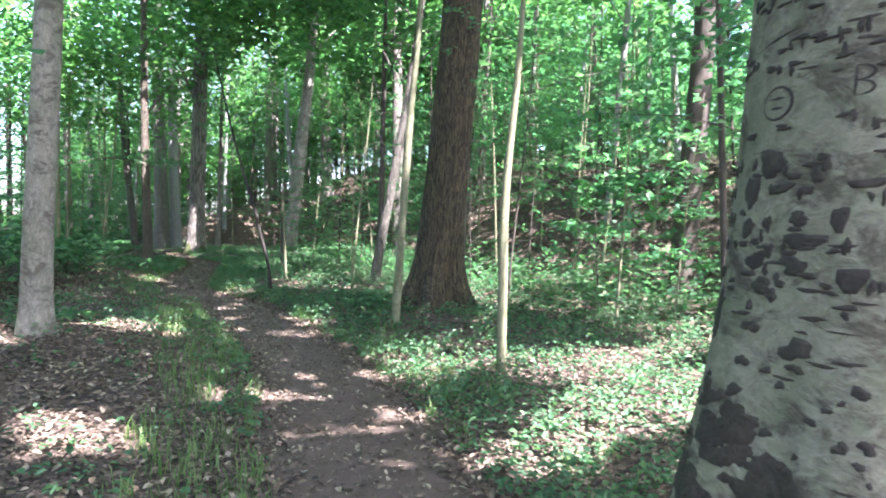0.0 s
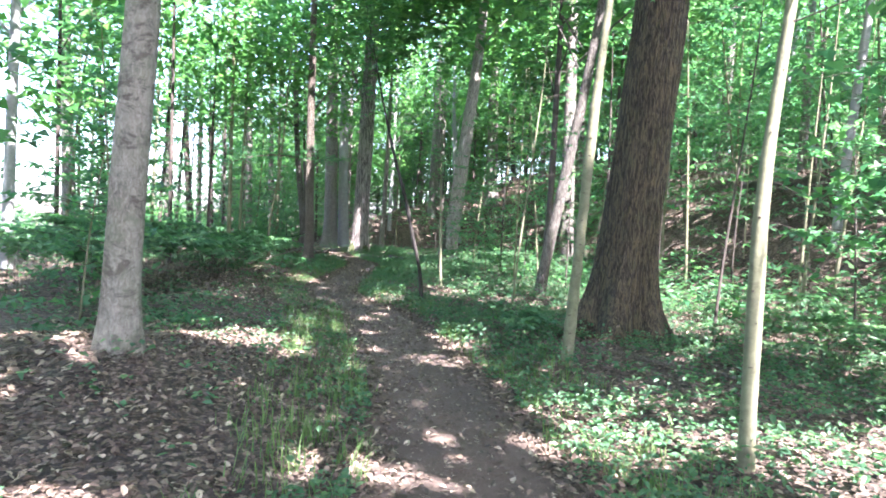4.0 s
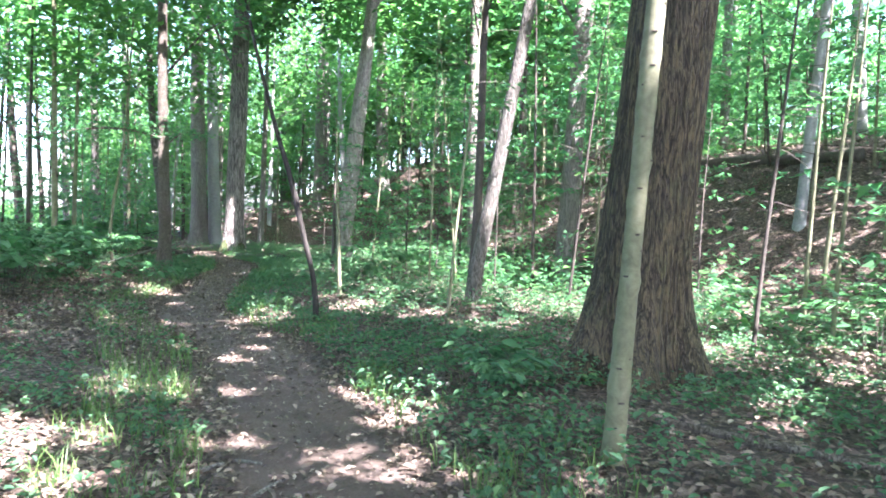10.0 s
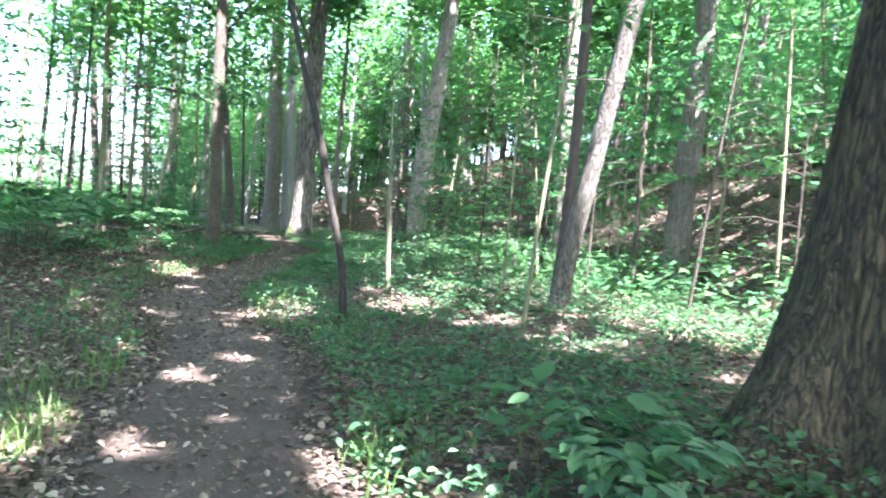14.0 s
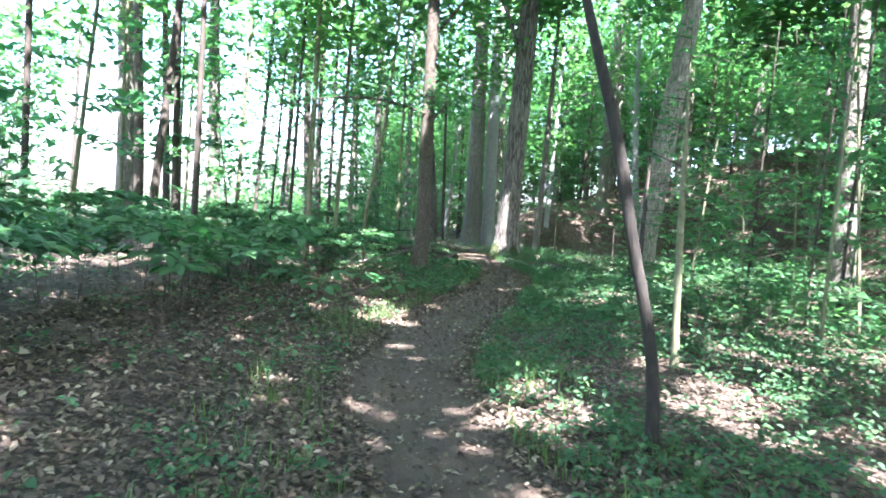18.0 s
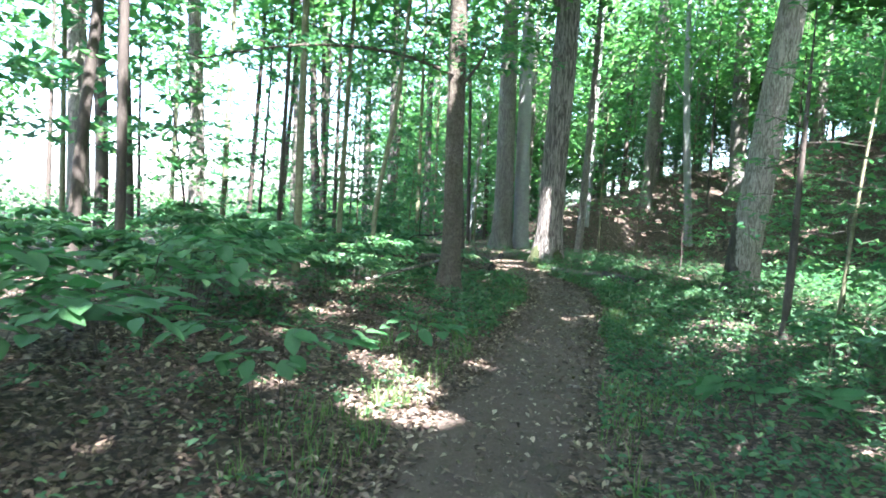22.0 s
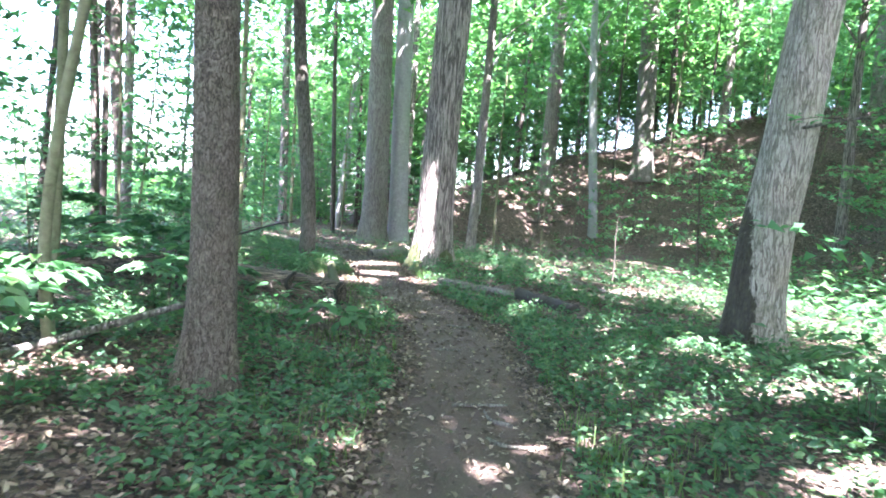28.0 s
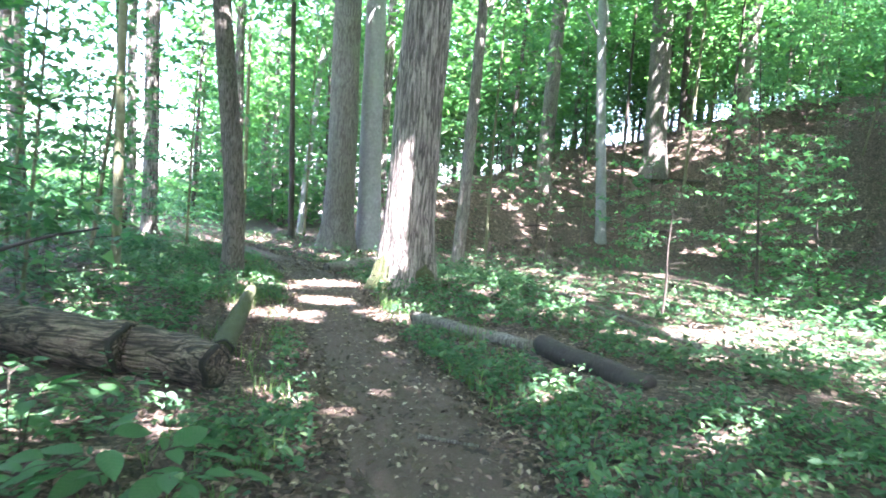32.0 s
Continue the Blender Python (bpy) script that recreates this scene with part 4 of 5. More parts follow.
scars(beech, [(0, 0, 0), (0.01, 0, 0.6), (0.03, -0.05, 1.4), (0.07, -0.1, 3.0)], math.radians(222), 5)
coat(beech, [(0, 0, 0), (0.01, 0, 0.6), (0.03, -0.05, 1.4), (0.07, -0.1, 3.0)], math.radians(188), 0.9, -0.05, 0.62, LOWER, "dark rough bark above the roots", 11, 0.02, "bark_patch")
coat(furrowed, [(0, 0, 0), (0, 0, 0.6), (0.02, 0, 2.5)], math.radians(222), 0.55, -0.02, 0.55, MOSS, "green moss at the foot", 8, 0.02)
coat(furrowed, [(0, 0, 0), (0, 0, 0.6), (0.02, 0, 2.5)], math.radians(315), 0.4, -0.02, 0.45, MOSS, "green moss at the foot", 9, 0.02)



def low_bough(ob, line, r, bark_mat, first, reach, layers, per, size, seed):
    """A leafy bough that hangs low from a trunk."""
    rng = np.random.default_rng(seed)
    v, q, t = tube(line, [r, 0.7 * r, 0.25 * r], 8, 24)
    part("limb", mesh("limb", v, [q, t], bark_mat), ob)
    twigs, (lv, lf) = sapling_leaves(rng, line, first, reach, layers, per, size, None)
    tv, tf = joined(twigs)
    tagged(part("twig_spray", mesh("twig_spray", tv, tf, DARK), ob), kind="stuff")
    tagged(part("foliage", mesh("foliage", lv, [lf], LEAF_B, False), ob), kind="stuff")


low_bough(plated, [(0, 0, 3.7), (-0.7, -1.3, 3.75), (-1.6, -2.9, 3.45), (-2.3, -4.0, 3.0)], 0.035, PLATED, 0.2, 1.5, 18, 44, 0.11, 3)
low_bough(plated, [(0, 0, 3.5), (0.5, -1.0, 3.7), (0.8, -2.3, 3.6), (0.9, -3.2, 3.35)], 0.028, PLATED, 0.25, 1.2, 13, 38, 0.11, 4)
low_bough(leaning, [(0.1, -0.2, 2.6), (0.7, -0.7, 2.7), (1.3, -1.3, 2.4)], 0.022, MOSSY, 0.25, 0.9, 9, 26, 0.11, 5)
kinked = sapling(3.76, 11.5, [(0.0, 0, 0.8), (0.0, -0.01, 1.72), (0.11, -0.05, 3.3), (0.2, -0.1, 6.0)], 0.053, PALE, "pale sapling with a kinked white sunlit stem", 0.5, 1.4, 22, 34, seed=1, knots=8)
straight = sapling(3.33, 14.66, [(0.09, -0.02, 1.5), (0.17, -0.06, 3.0), (0.27, -0.08, 4.2), (0.4, -0.1, 7.0)], 0.066, PALE, "straight pale-green sapling before the oak", 0.6, 1.4, 20, 34, seed=2, knots=16, seg=16, rings=90)
sapling(1.79, 20.65, [(-0.06, 0.0, 0.6), (-0.23, 0.02, 1.3), (-0.41, 0.04, 2.05), (-0.62, 0.06, 2.73), (-0.83, 0.1, 3.5), (-1.4, 0.1, 6.0)], 0.043, INKY, "dark crooked sapling leaning over the path", 0.62, 1.4, 18, 30, seed=3, knots=8, seg=16, rings=70)
sapling(2.3, 23.07, [(-0.05, 0, 1.0), (-0.14, 0.01, 3.4)], 0.04, PALE, "thin pale sapling with few leaves", 0.45, 1.0, 16, 26, seed=4, knots=4)
sapling(2.5, 28.9, [(0.03, 0, 0.8), (0.04, 0, 2.0), (0.06, 0, 4.2)], 0.05, DARK, "dark mottled sapling in the undergrowth", 0.3, 1.2, 20, 36, seed=5, knots=4)
sapling(5.1, 9.3, [(0.02, -0.02, 1.6), (0.06, -0.05, 3.0), (0.1, -0.08, 5.5)], 0.045, PALE, "slender pale sapling at a sunny spot", 0.4, 1.5, 22, 34, seed=6, knots=6)
sapling(2.85, 40.4, [(0.02, 0, 0.5), (0.0, 0, 0.95), (0.03, 0, 1.8)], 0.022, DARK, "thin dark seedling with a tuft of leaves", 0.5, 0.6, 9, 14, 0.10, seed=8)
sapling(4.8, 33.5, [(-0.02, 0, 0.8), (-0.05, 0.02, 1.7), (-0.1, 0.0, 3.2)], 0.02, DARK, "young tree with level sprays of leaves", 0.42, 1.3, 11, 30, 0.11, seed=9)
sapling(2.1, 47.5, [(0.02, 0, 0.8), (0.05, 0.02, 1.7), (0.1, 0.0, 3.0)], 0.018, PALE, "slim pale seedling tree below the slope", 0.4, 0.8, 9, 20, 0.11, seed=12)
sapling(12.3, 21.0, [(0.1, -0.1, 1.2), (0.33, -0.38, 3.2), (0.4, -0.4, 5.5)], 0.07, PALE, "slanting sunlit sapling below the hill", 0.35, 1.6, 24, 40, seed=7)

for n, (x, y, dx, dy, r, m, words) in enumerate([(6.16, 16.95, 0.42, 0.0, 0.024, DARK, "thin dark sapling with a leaning stem"), (3.53, 19.8, 0.4, 0.1, 0.022, PALE, "thin pale sapling slanting beside a blotchy tree"),
                                              (4.49, 25.5, 0.05, 0.0, 0.026, PALE, "thin upright sapling flecked with sun"), (9.0, 26.3, 0.08, -0.1, 0.04, PALE, "pale young pole below the hill"),
                                              (10.5, 20.6, 0.45, 0.0, 0.04, PALE, "slim sapling leaning away from the hill"), (12.25, 19.4, 0.3, -0.1, 0.05, PALE, "tall thin pale pole below the hill"),
                                              (11.9, 18.9, 0.55, 0.0, 0.045, PALE, "tall slanting pole below the hill"), (8.1, 17.9, 0.3, 0.0, 0.028, PALE, "thin light stem in the undergrowth"), (5.3, 28.4, 0.1, 0, 0.024, DARK, "thin dark stem before the hollow")]):
    sapling(x, y, [(0.2 * dx, 0.2 * dy, 1.0), (0.6 * dx, 0.6 * dy, 2.6), (dx, dy, 4.2), (1.3 * dx, 1.3 * dy, 6.4)], r, m, words, 0.42, 1.5, 16, 34, 0.12, seed=20 + n)

knots(kinked, [(0.0, 0, 0.8), (0.0, -0.01, 1.72), (0.11, -0.05, 3.3)], 0.055, 9, 0.3, 2.9, 1)
knots(straight, [(0.09, -0.02, 1.5), (0.17, -0.06, 3.0), (0.27, -0.08, 4.2)], 0.062, 18, 0.2, 3.6, 2)


# ---- the wood around ----
def far_tree(rng, h, r, low, cr, count, bark_mat, size=0.27, at=None):
    """A tree of the wood. at: its own place, where its crown leaves gaps for the sun."""
    ob = new("tree")
    tagged(ob, "tall woodland tree with a leafy green crown", "tree", "trees of the wood")
    lean = rng.normal(0, 0.035, 2)
    pts = [(0, 0, -0.4), (lean[0] * 2, lean[1] * 2, 2), (lean[0] * 6, lean[1] * 6, 6), (lean[0] * h * 0.8, lean[1] * h * 0.8, h)]
    v, q, t = tube(pts, np.array([1, 0.95, 0.85, 0.72, 0.55, 0.3, 0.1]) * r, 12, 18, barked("grey", rng, r), 1.5)
    part("trunk", mesh("trunk", v, [q, t], bark_mat), ob)
    top = np.array(pts[-1])
    lv, lf, tips = crown(rng, np.zeros(3), top, low, cr, int(count * (1.0 if at is not None else 1.25)), size, at, 1.3 if at is not None else 1.9, True)
    tagged(part("crown", mesh("crown", lv, lf, LEAF_A, False), ob), kind="stuff")
    for b in limbs(rng, np.zeros(3), top, low, r, tips, 5):
        part("limb", mesh("limb", b[0], [b[1], b[2]], bark_mat), ob)
    return ob


def far_sapling(rng, h, r, first, reach, layers, per, size, at=None):
    ob = new("sapling")
    tagged(ob, "young understory tree with flat sprays of green leaves", "sapling", "saplings of the understory")
    b = rng.normal(0, 0.07, 4)
    pts = [(0, 0, -0.2), (b[0] * h * .4, b[1] * h * .4, h * 0.4), (b[0] * h + b[2], b[1] * h + b[3], h)]
    v, q, t = tube(pts, [r, r * 0.8, r * 0.55, r * 0.15], 8, 14)
    part("trunk", mesh("trunk", v, [q, t], PALE if rng.random() < 0.6 else DARK), ob)
    twigs, (lv, lf) = sapling_leaves(rng, pts, first, reach, layers, per if at is None else int(1.25 * per), size if at is None else 0.76 * size, at, True)
    tv, tf = joined(twigs)
    tagged(part("twig_spray", mesh("twig_spray", tv, tf, DARK), ob), kind="stuff")
    tagged(part("foliage", mesh("foliage", lv, [lf], LEAF_B, False), ob), kind="stuff")
    return ob


def spread(rng, n, box, gap, taken, ok):
    """n places in the box, at least gap apart and away from those taken."""
    out = []
    for _ in range(n * 60):
        if len(out) >= n:
            break
        x, y = rng.uniform(box[0], box[1]), rng.uniform(box[2], box[3])
        if ok(x, y) and all((x - a) ** 2 + (y - b) ** 2 > max(gap, g) ** 2 for a, b, g in taken):
            out.append((x, y))
            taken.append((x, y, gap))
    return out


rng = np.random.default_rng(5)
TAKEN = [(o.matrix_basis.translation.x, o.matrix_basis.translation.y, 1.2) for o in scene.objects if o.parent is None and o.name.startswith(("tree", "sapling"))]
shade = np.array(SUN)


def clear_of_path(x, y, d):
    return abs(x - trail_x(y)) > d


def open_valley(x, y):
    return 0.5 < x < 11.5 and 35 < y < 56


def clearing(x, y):
    """The bright open ground beyond the wood's edge."""
    return x < -11 - 0.2 * np.maximum(y - 45, 0)


def tree_spot(x, y):
    if 4 < x < 12 and 8 < y < 20:
        return False
    if open_valley(x, y):
        return False
    if y < 62 and not clear_of_path(x, y, 6.5):
        return False
    if clearing(x, y) and rng.random() < 0.92:
        return False
    if -24 < x < -6 and 36 < y < 76 and rng.random() < 0.55:
        return False
    if 9 < x < 40 and -8 < y < 42 and rng.random() < 0.9:
        return False
    if 6 < x <= 12 and y < 32 and rng.random() < 0.6:
        return False
    return not (-14 < x < 9 and 24 < y < 60 and rng.random() < 0.5)


SHAPES = [(19, 0.22, 0.2, 3.6, 3000, GREY), (17, 0.16, 0.16, 3.2, 2900, DARK), (21, 0.30, 0.26, 4.0, 3200, GREY), (16, 0.13, 0.14, 3.0, 2800, SMOOTH), (18, 0.2, 0.22, 3.6, 3000, FURROW), (14, 0.10, 0.12, 2.8, 2700, DARK)]
kinds, used = {}, 0
for n, (x, y) in enumerate(spread(rng, 125, (-34, 40, -14, 88), 2.3, TAKEN, tree_spot)):
    k, m = n % 6, pose(x, y, gz(x, y), 0, 0, rng.uniform(0, 360)) @ Matrix.Scale(rng.uniform(0.85, 1.15), 4)
    if -10 < x < 24 and -14 < y < 60:
        far_tree(np.random.default_rng(500 + n), *SHAPES[k][:2], SHAPES[k][2] + (0.24 if x > 5 else 0.12), *SHAPES[k][3:], at=np.array((x, y, gz(x, y)))).matrix_basis = Matrix.Translation((x, y, gz(x, y)))
    elif k in kinds:
        copy_thing(kinds[k], m).matrix_basis = m
    else:
        kinds[k] = far_tree(np.random.default_rng(40 + k), *SHAPES[k])
        kinds[k].matrix_basis = m


def sapling_spot(x, y):
    d = abs(x - trail_x(y))
    if open_valley(x, y) and rng.random() < 0.85:
        return False
    if y < 62 and d < 4.2:
        return False
    if clearing(x, y):
        return rng.random() < 0.05
    if x < -6 and y < 48 and rng.random() < 0.45:
        return False
    if x > 5 and y < 40 and rng.random() < 0.15:
        return False
    return True


SPRIGS = [(5.5, 0.035, 0.16, 1.9, 34, 62, 0.15), (7.5, 0.045, 0.18, 2.2, 40, 62, 0.16), (4.0, 0.025, 0.12, 1.6, 28, 60, 0.14), (8.5, 0.05, 0.22, 2.4, 42, 64, 0.17), (3.0, 0.018, 0.1, 1.4, 24, 56, 0.13), (6.5, 0.03, 0.25, 1.9, 34, 60, 0.15)]
kinds = {}
for n, (x, y) in enumerate([(2.6, 53.2), (3.9, 52.4), (6.6, 53.6), (9.4, 52.8), (10.6, 55.4), (12.4, 53.0), (1.4, 55.0)]):
    far_sapling(np.random.default_rng(1300 + n), 3.4 + 0.5 * (n % 3), 0.022, 0.3, 0.9, 14, 16, 0.12).matrix_basis = Matrix.Translation((x, y, gz(x, y)))
for n, (x, y) in enumerate(spread(rng, 8, (3.6, 9, 23.5, 33), 1.3, TAKEN, lambda x, y: clear_of_path(x, y, 3.6)) + spread(rng, 26, (6.5, 15, 9, 31), 1.2, TAKEN, sapling_spot) + spread(rng, 5, (-8, -4.5, 36, 52), 1.3, TAKEN, lambda x, y: clear_of_path(x, y, 2.2)) + spread(rng, 3, (6, 11, 40, 52), 1.6, TAKEN, lambda x, y: True) + spread(rng, 215, (-30, 32, 4, 78), 1.3, TAKEN, sapling_spot)):
    k, m = n % 6, pose(x, y, gz(x, y), 0, 0, rng.uniform(0, 360)) @ Matrix.Scale(rng.uniform(0.8, 1.2), 4)
    if -8 < x < 15 and y < 58:
        h, r, first, reach, layers, per, size = SPRIGS[k]
        if x > 5 and y < 40:
            first, layers, size = 0.32, int(0.75 * layers), 1.1 * size
        far_sapling(np.random.default_rng(900 + n), h, r, first, reach, layers, per, size, at=np.array((x, y, gz(x, y)))).matrix_basis = Matrix.Translation((x, y, gz(x, y)))
    elif k in kinds:
        copy_thing(kinds[k], m)
    else:
        kinds[k] = far_sapling(np.random.default_rng(70 + k), *SPRIGS[k])
        kinds[k].matrix_basis = m


# straight poles that stand on the hill and close the view ahead
rng = np.random.default_rng(77)
POLES = [(17, 0.15, 0.5, 2.6, 700, GREY), (15, 0.10, 0.5, 2.2, 600, DARK), (16, 0.12, 0.45, 2.4, 700, SMOOTH), (13, 0.07, 0.5, 2.0, 500, PALE), (18, 0.19, 0.5, 2.8, 800, FURROW), (12, 0.06, 0.5, 1.8, 450, DARK)]
spots = spread(rng, 34, (9, 26, 10, 50), 1.5, TAKEN, lambda x, y: x > np.interp(y, FOOT_X[:, 0], FOOT_X[:, 1]) + 1.5)
spots += spread(rng, 30, (-1, 22, 56, 76), 1.5, TAKEN, lambda x, y: True) + spread(rng, 26, (-20, -4, 46, 78), 1.8, TAKEN, lambda x, y: clear_of_path(x, y, 2.0) and not clearing(x, y)) + spread(rng, 14, (-11, -5, 26, 44), 1.5, TAKEN, lambda x, y: True) + spread(rng, 10, (-24, -13, 24, 52), 2.0, TAKEN, lambda x, y: True)
kinds = {}
for n, (x, y) in enumerate(spots):
    k, m = n % 6, pose(x, y, gz(x, y), 0, 0, rng.uniform(0, 360)) @ Matrix.Scale(rng.uniform(0.85, 1.15), 4)
    if x < -4 and y < 46:
        k = (1, 3, 5)[n % 3]
    if k in kinds:
        copy_thing(kinds[k], m).matrix_basis = m
    else:
        kinds[k] = far_tree(np.random.default_rng(240 + k), *POLES[k])
        tagged(kinds[k], "slim straight woodland tree with a high crown", "tree", "slim trees of the wood")
        kinds[k].matrix_basis = m


def patchy(x, y, k):
    return 0.5 + 0.25 * np.sin(1.1 * x + 0.9 * y + k) + 0.25 * np.sin(1.9 * y - 1.3 * x + 2 * k) + 0.2 * np.sin(3.1 * x + 2.7 * y + k)


# ---- leaves added high out of view to shade path, trunks and slope ----
def shade_canopy():
    rng = np.random.default_rng(21)
    n = 31000
    y = rng.uniform(2, 50, n)
    x = trail_x(y) + rng.uniform(-6.5, 4.5, n)
    keep = patchy(x, y, 2.0) > 0.08
    x, y = x[keep], y[keep]
    for a, b, dark in SHADED:
        u = rng.uniform(0, dark, 700)
        x, y = np.r_[x, a + u * SLIP[0] + rng.normal(0, 0.35, 700)], np.r_[y, b + u * SLIP[1] + rng.normal(0, 0.35, 700)]
    x, y = np.r_[x, rng.uniform(-2, 18, 6000), rng.uniform(-1, 14, 13000)], np.r_[y, rng.uniform(40, 66, 6000), rng.uniform(48, 61, 13000)]
    h = rng.uniform(10.5, 17, len(x)) + np.maximum(ground_z(x, y) - 0.5, 0)
    h = np.round(h / 0.8) * 0.8 + rng.normal(0, 0.1, len(x))
    # each added leaf sits on the sun's ray to the spot it shades
    p = np.stack([x, y, 0 * x + 0.15], 1) + (h / SUN.z)[:, None] * np.array(SUN)
    p = p[~sunlit(p)]
    homes = [o for o in scene.objects if o.parent is None and o.name.startswith("tree") and -10 < o.matrix_basis.translation.x < 16 and -8 < o.matrix_basis.translation.y < 64]
    at = np.array([o.matrix_basis.translation for o in homes])
    near = np.argmin(((p[:, None, :2] - at[None, :, :2]) ** 2).sum(-1), 1)
    for k, o in enumerate(homes):
        mine = p[near == k]
        if len(mine) > 20:
            v, t = flecks((mine - at[k]) @ np.array(o.matrix_basis.to_3x3()), 0.42, rng, 0.3)
            tagged(part("bough_foliage", mesh("bough_foliage", v, [t], LEAF_A, False), o), kind="stuff")


# ---- shrubs ----
def shrub(x, y, h, wide, stems, label, seed, size=0.12, per=30, single=False):
    """Arching stems with broad leaves in flat rows; single: every leaf is a part of its own."""
    rng = np.random.default_rng(seed + 300)
    z = gz(x, y)
    ob = thing("shrub", x, y, z, label, "shrub", "leafy shrubs by the path")
    where, head = [], []
    for s in range(stems):
        az = s * 2.399 + rng.normal(0, 0.4)
        lg = wide * rng.uniform(0.55, 1.1)
        foot = np.array([0.14 * wide * math.cos(az), 0.14 * wide * math.sin(az), -0.05])
        tip = np.array([lg * math.cos(az), lg * math.sin(az), h * rng.uniform(0.6, 1.0)])
        mid = tip * [0.45, 0.45, 1.02]
        axes = [([tuple(foot), tuple(mid), tuple(tip)], az, 0.42, per // 2)]
        for k in range(3):
            turn = az + rng.choice([-1, 1]) * rng.uniform(0.5, 1.1)
            start = mid + (tip - mid) * rng.uniform(0.0, 0.7)
            reach = wide * rng.uniform(0.25, 0.5)
            end = start + reach * np.array([math.cos(turn), math.sin(turn), rng.uniform(-0.16, 0.08)])
            axes.append(([tuple(start), tuple(0.5 * (start + end) + [0, 0, 0.03]), tuple(end)], turn, 0.1, per // 6 + 1))
        stalk = joined([tube(l, [0.004, 0.003, 0.0018] if n == 0 else [0.003, 0.0025, 0.001], 5 if n == 0 else 3, 9 if n == 0 else 4) for n, (l, _, _, _) in enumerate(axes)])
        part("stem", mesh("stem", stalk[0], stalk[1], DARK), ob)
        for l, turn, first, m in axes:
            # blades in two ranks along each twig, one at its tip
            u = np.r_[np.linspace(first, 0.97, max(1, m - 1)) + rng.normal(0, 0.02, max(1, m - 1)), 1.0]
            line, k = bend(l, 30)
            p = np.stack([np.interp(u, k, line[:, a]) for a in range(3)], 1)
            side = np.where(np.arange(len(u)) % 2, 1, -1) * np.r_[np.ones(len(u) - 1), 0]
            p += (0.02 if single else 0.09) * side[:, None] * np.array([-math.sin(turn), math.cos(turn), 0]) + rng.normal(0, 0.012, (len(u), 3))
            where.append(p)
            head.append(turn + side * rng.uniform(0.6, 1.1, len(u)))
    p, a = np.concatenate(where), np.concatenate(head)
    keep = ~sunlit(p + np.array((x, y, z))) | (rng.random(len(p)) < 0.35)
    p, a = p[keep], a[keep]
    if not single:
        v, t = blades(p, size, rng, 0.2, a, 0.55)
        tagged(part("foliage", mesh("foliage", v, [t], LEAF_C, False), ob), kind="stuff")
        return ob
    for k in range(len(p)):
        leaf_ob = part("leaf", BROAD[k % len(BROAD)], ob)
        leaf_ob.matrix_basis = Matrix.LocRotScale(p[k], Euler((rng.normal(0, 0.25), rng.normal(0.1, 0.2), a[k] + rng.normal(0, 0.3))), Vector((1, 1, 1)) * size * rng.uniform(0.7, 1.35))
    return ob


shade_canopy()


def broad_leaf(k):
    """A pointed oval blade a unit long, folded on its midrib and drooping to the tip."""
    rng = np.random.default_rng(k)
    s = np.linspace(0, 1, 7)
    w = 0.29 * np.sin(np.pi * s ** 0.85) ** 0.9 * rng.uniform(0.85, 1.1)
    z = -0.14 * s ** 2 * rng.uniform(0.5, 1.4)
    mid = np.stack([s, 0 * s, z], 1)
    l, r = np.stack([s, w, z + 0.25 * w + 0.01 * np.sin(9 * s)], 1), np.stack([s, -w, z + 0.25 * w], 1)
    v = np.concatenate([mid, l, r])
    i = np.arange(6)
    q = np.concatenate([np.stack([i, i + 1, i + 8, i + 7], 1), np.stack([i + 1, i, i + 14, i + 15], 1)])
    return mesh("leaf", v, [q], BROAD_GREEN)


BROAD = [broad_leaf(k) for k in range(4)]
shrub(-3.05, 22.9, 0.95, 1.15, 12, "broad-leaved shrub leaning towards the path", 1, 0.18, 22, True)
shrub(-3.6, 24.9, 1.0, 1.2, 12, "broad-leaved shrub above leaf litter", 2, 0.17, 20, True)
shrub(-1.55, 26.5, 0.5, 0.45, 4, "low plant with large pointed leaves beside the path", 4, 0.17, 7, True)
shrub(1.35, 25.0, 0.42, 0.5, 5, "low plant with large drooping leaves", 5, 0.18, 7, True)
shrub(-1.75, 33.6, 0.4, 0.5, 5, "broad-leaved seedling in front of a rotting log", 6, 0.16, 8, True)
shrub(-2.5, 33.9, 0.45, 0.5, 5, "broad-leaved seedling near a rotting log", 7, 0.16, 8, True)
shrub(3.0, 16.3, 0.5, 0.4, 6, "bright green maple seedling in front of the oak", 8, 0.13, 9, True)
shrub(-1.9, 24.2, 0.7, 0.7, 5, "low shrub with large pointed leaves", 3, 0.15, 12, True)
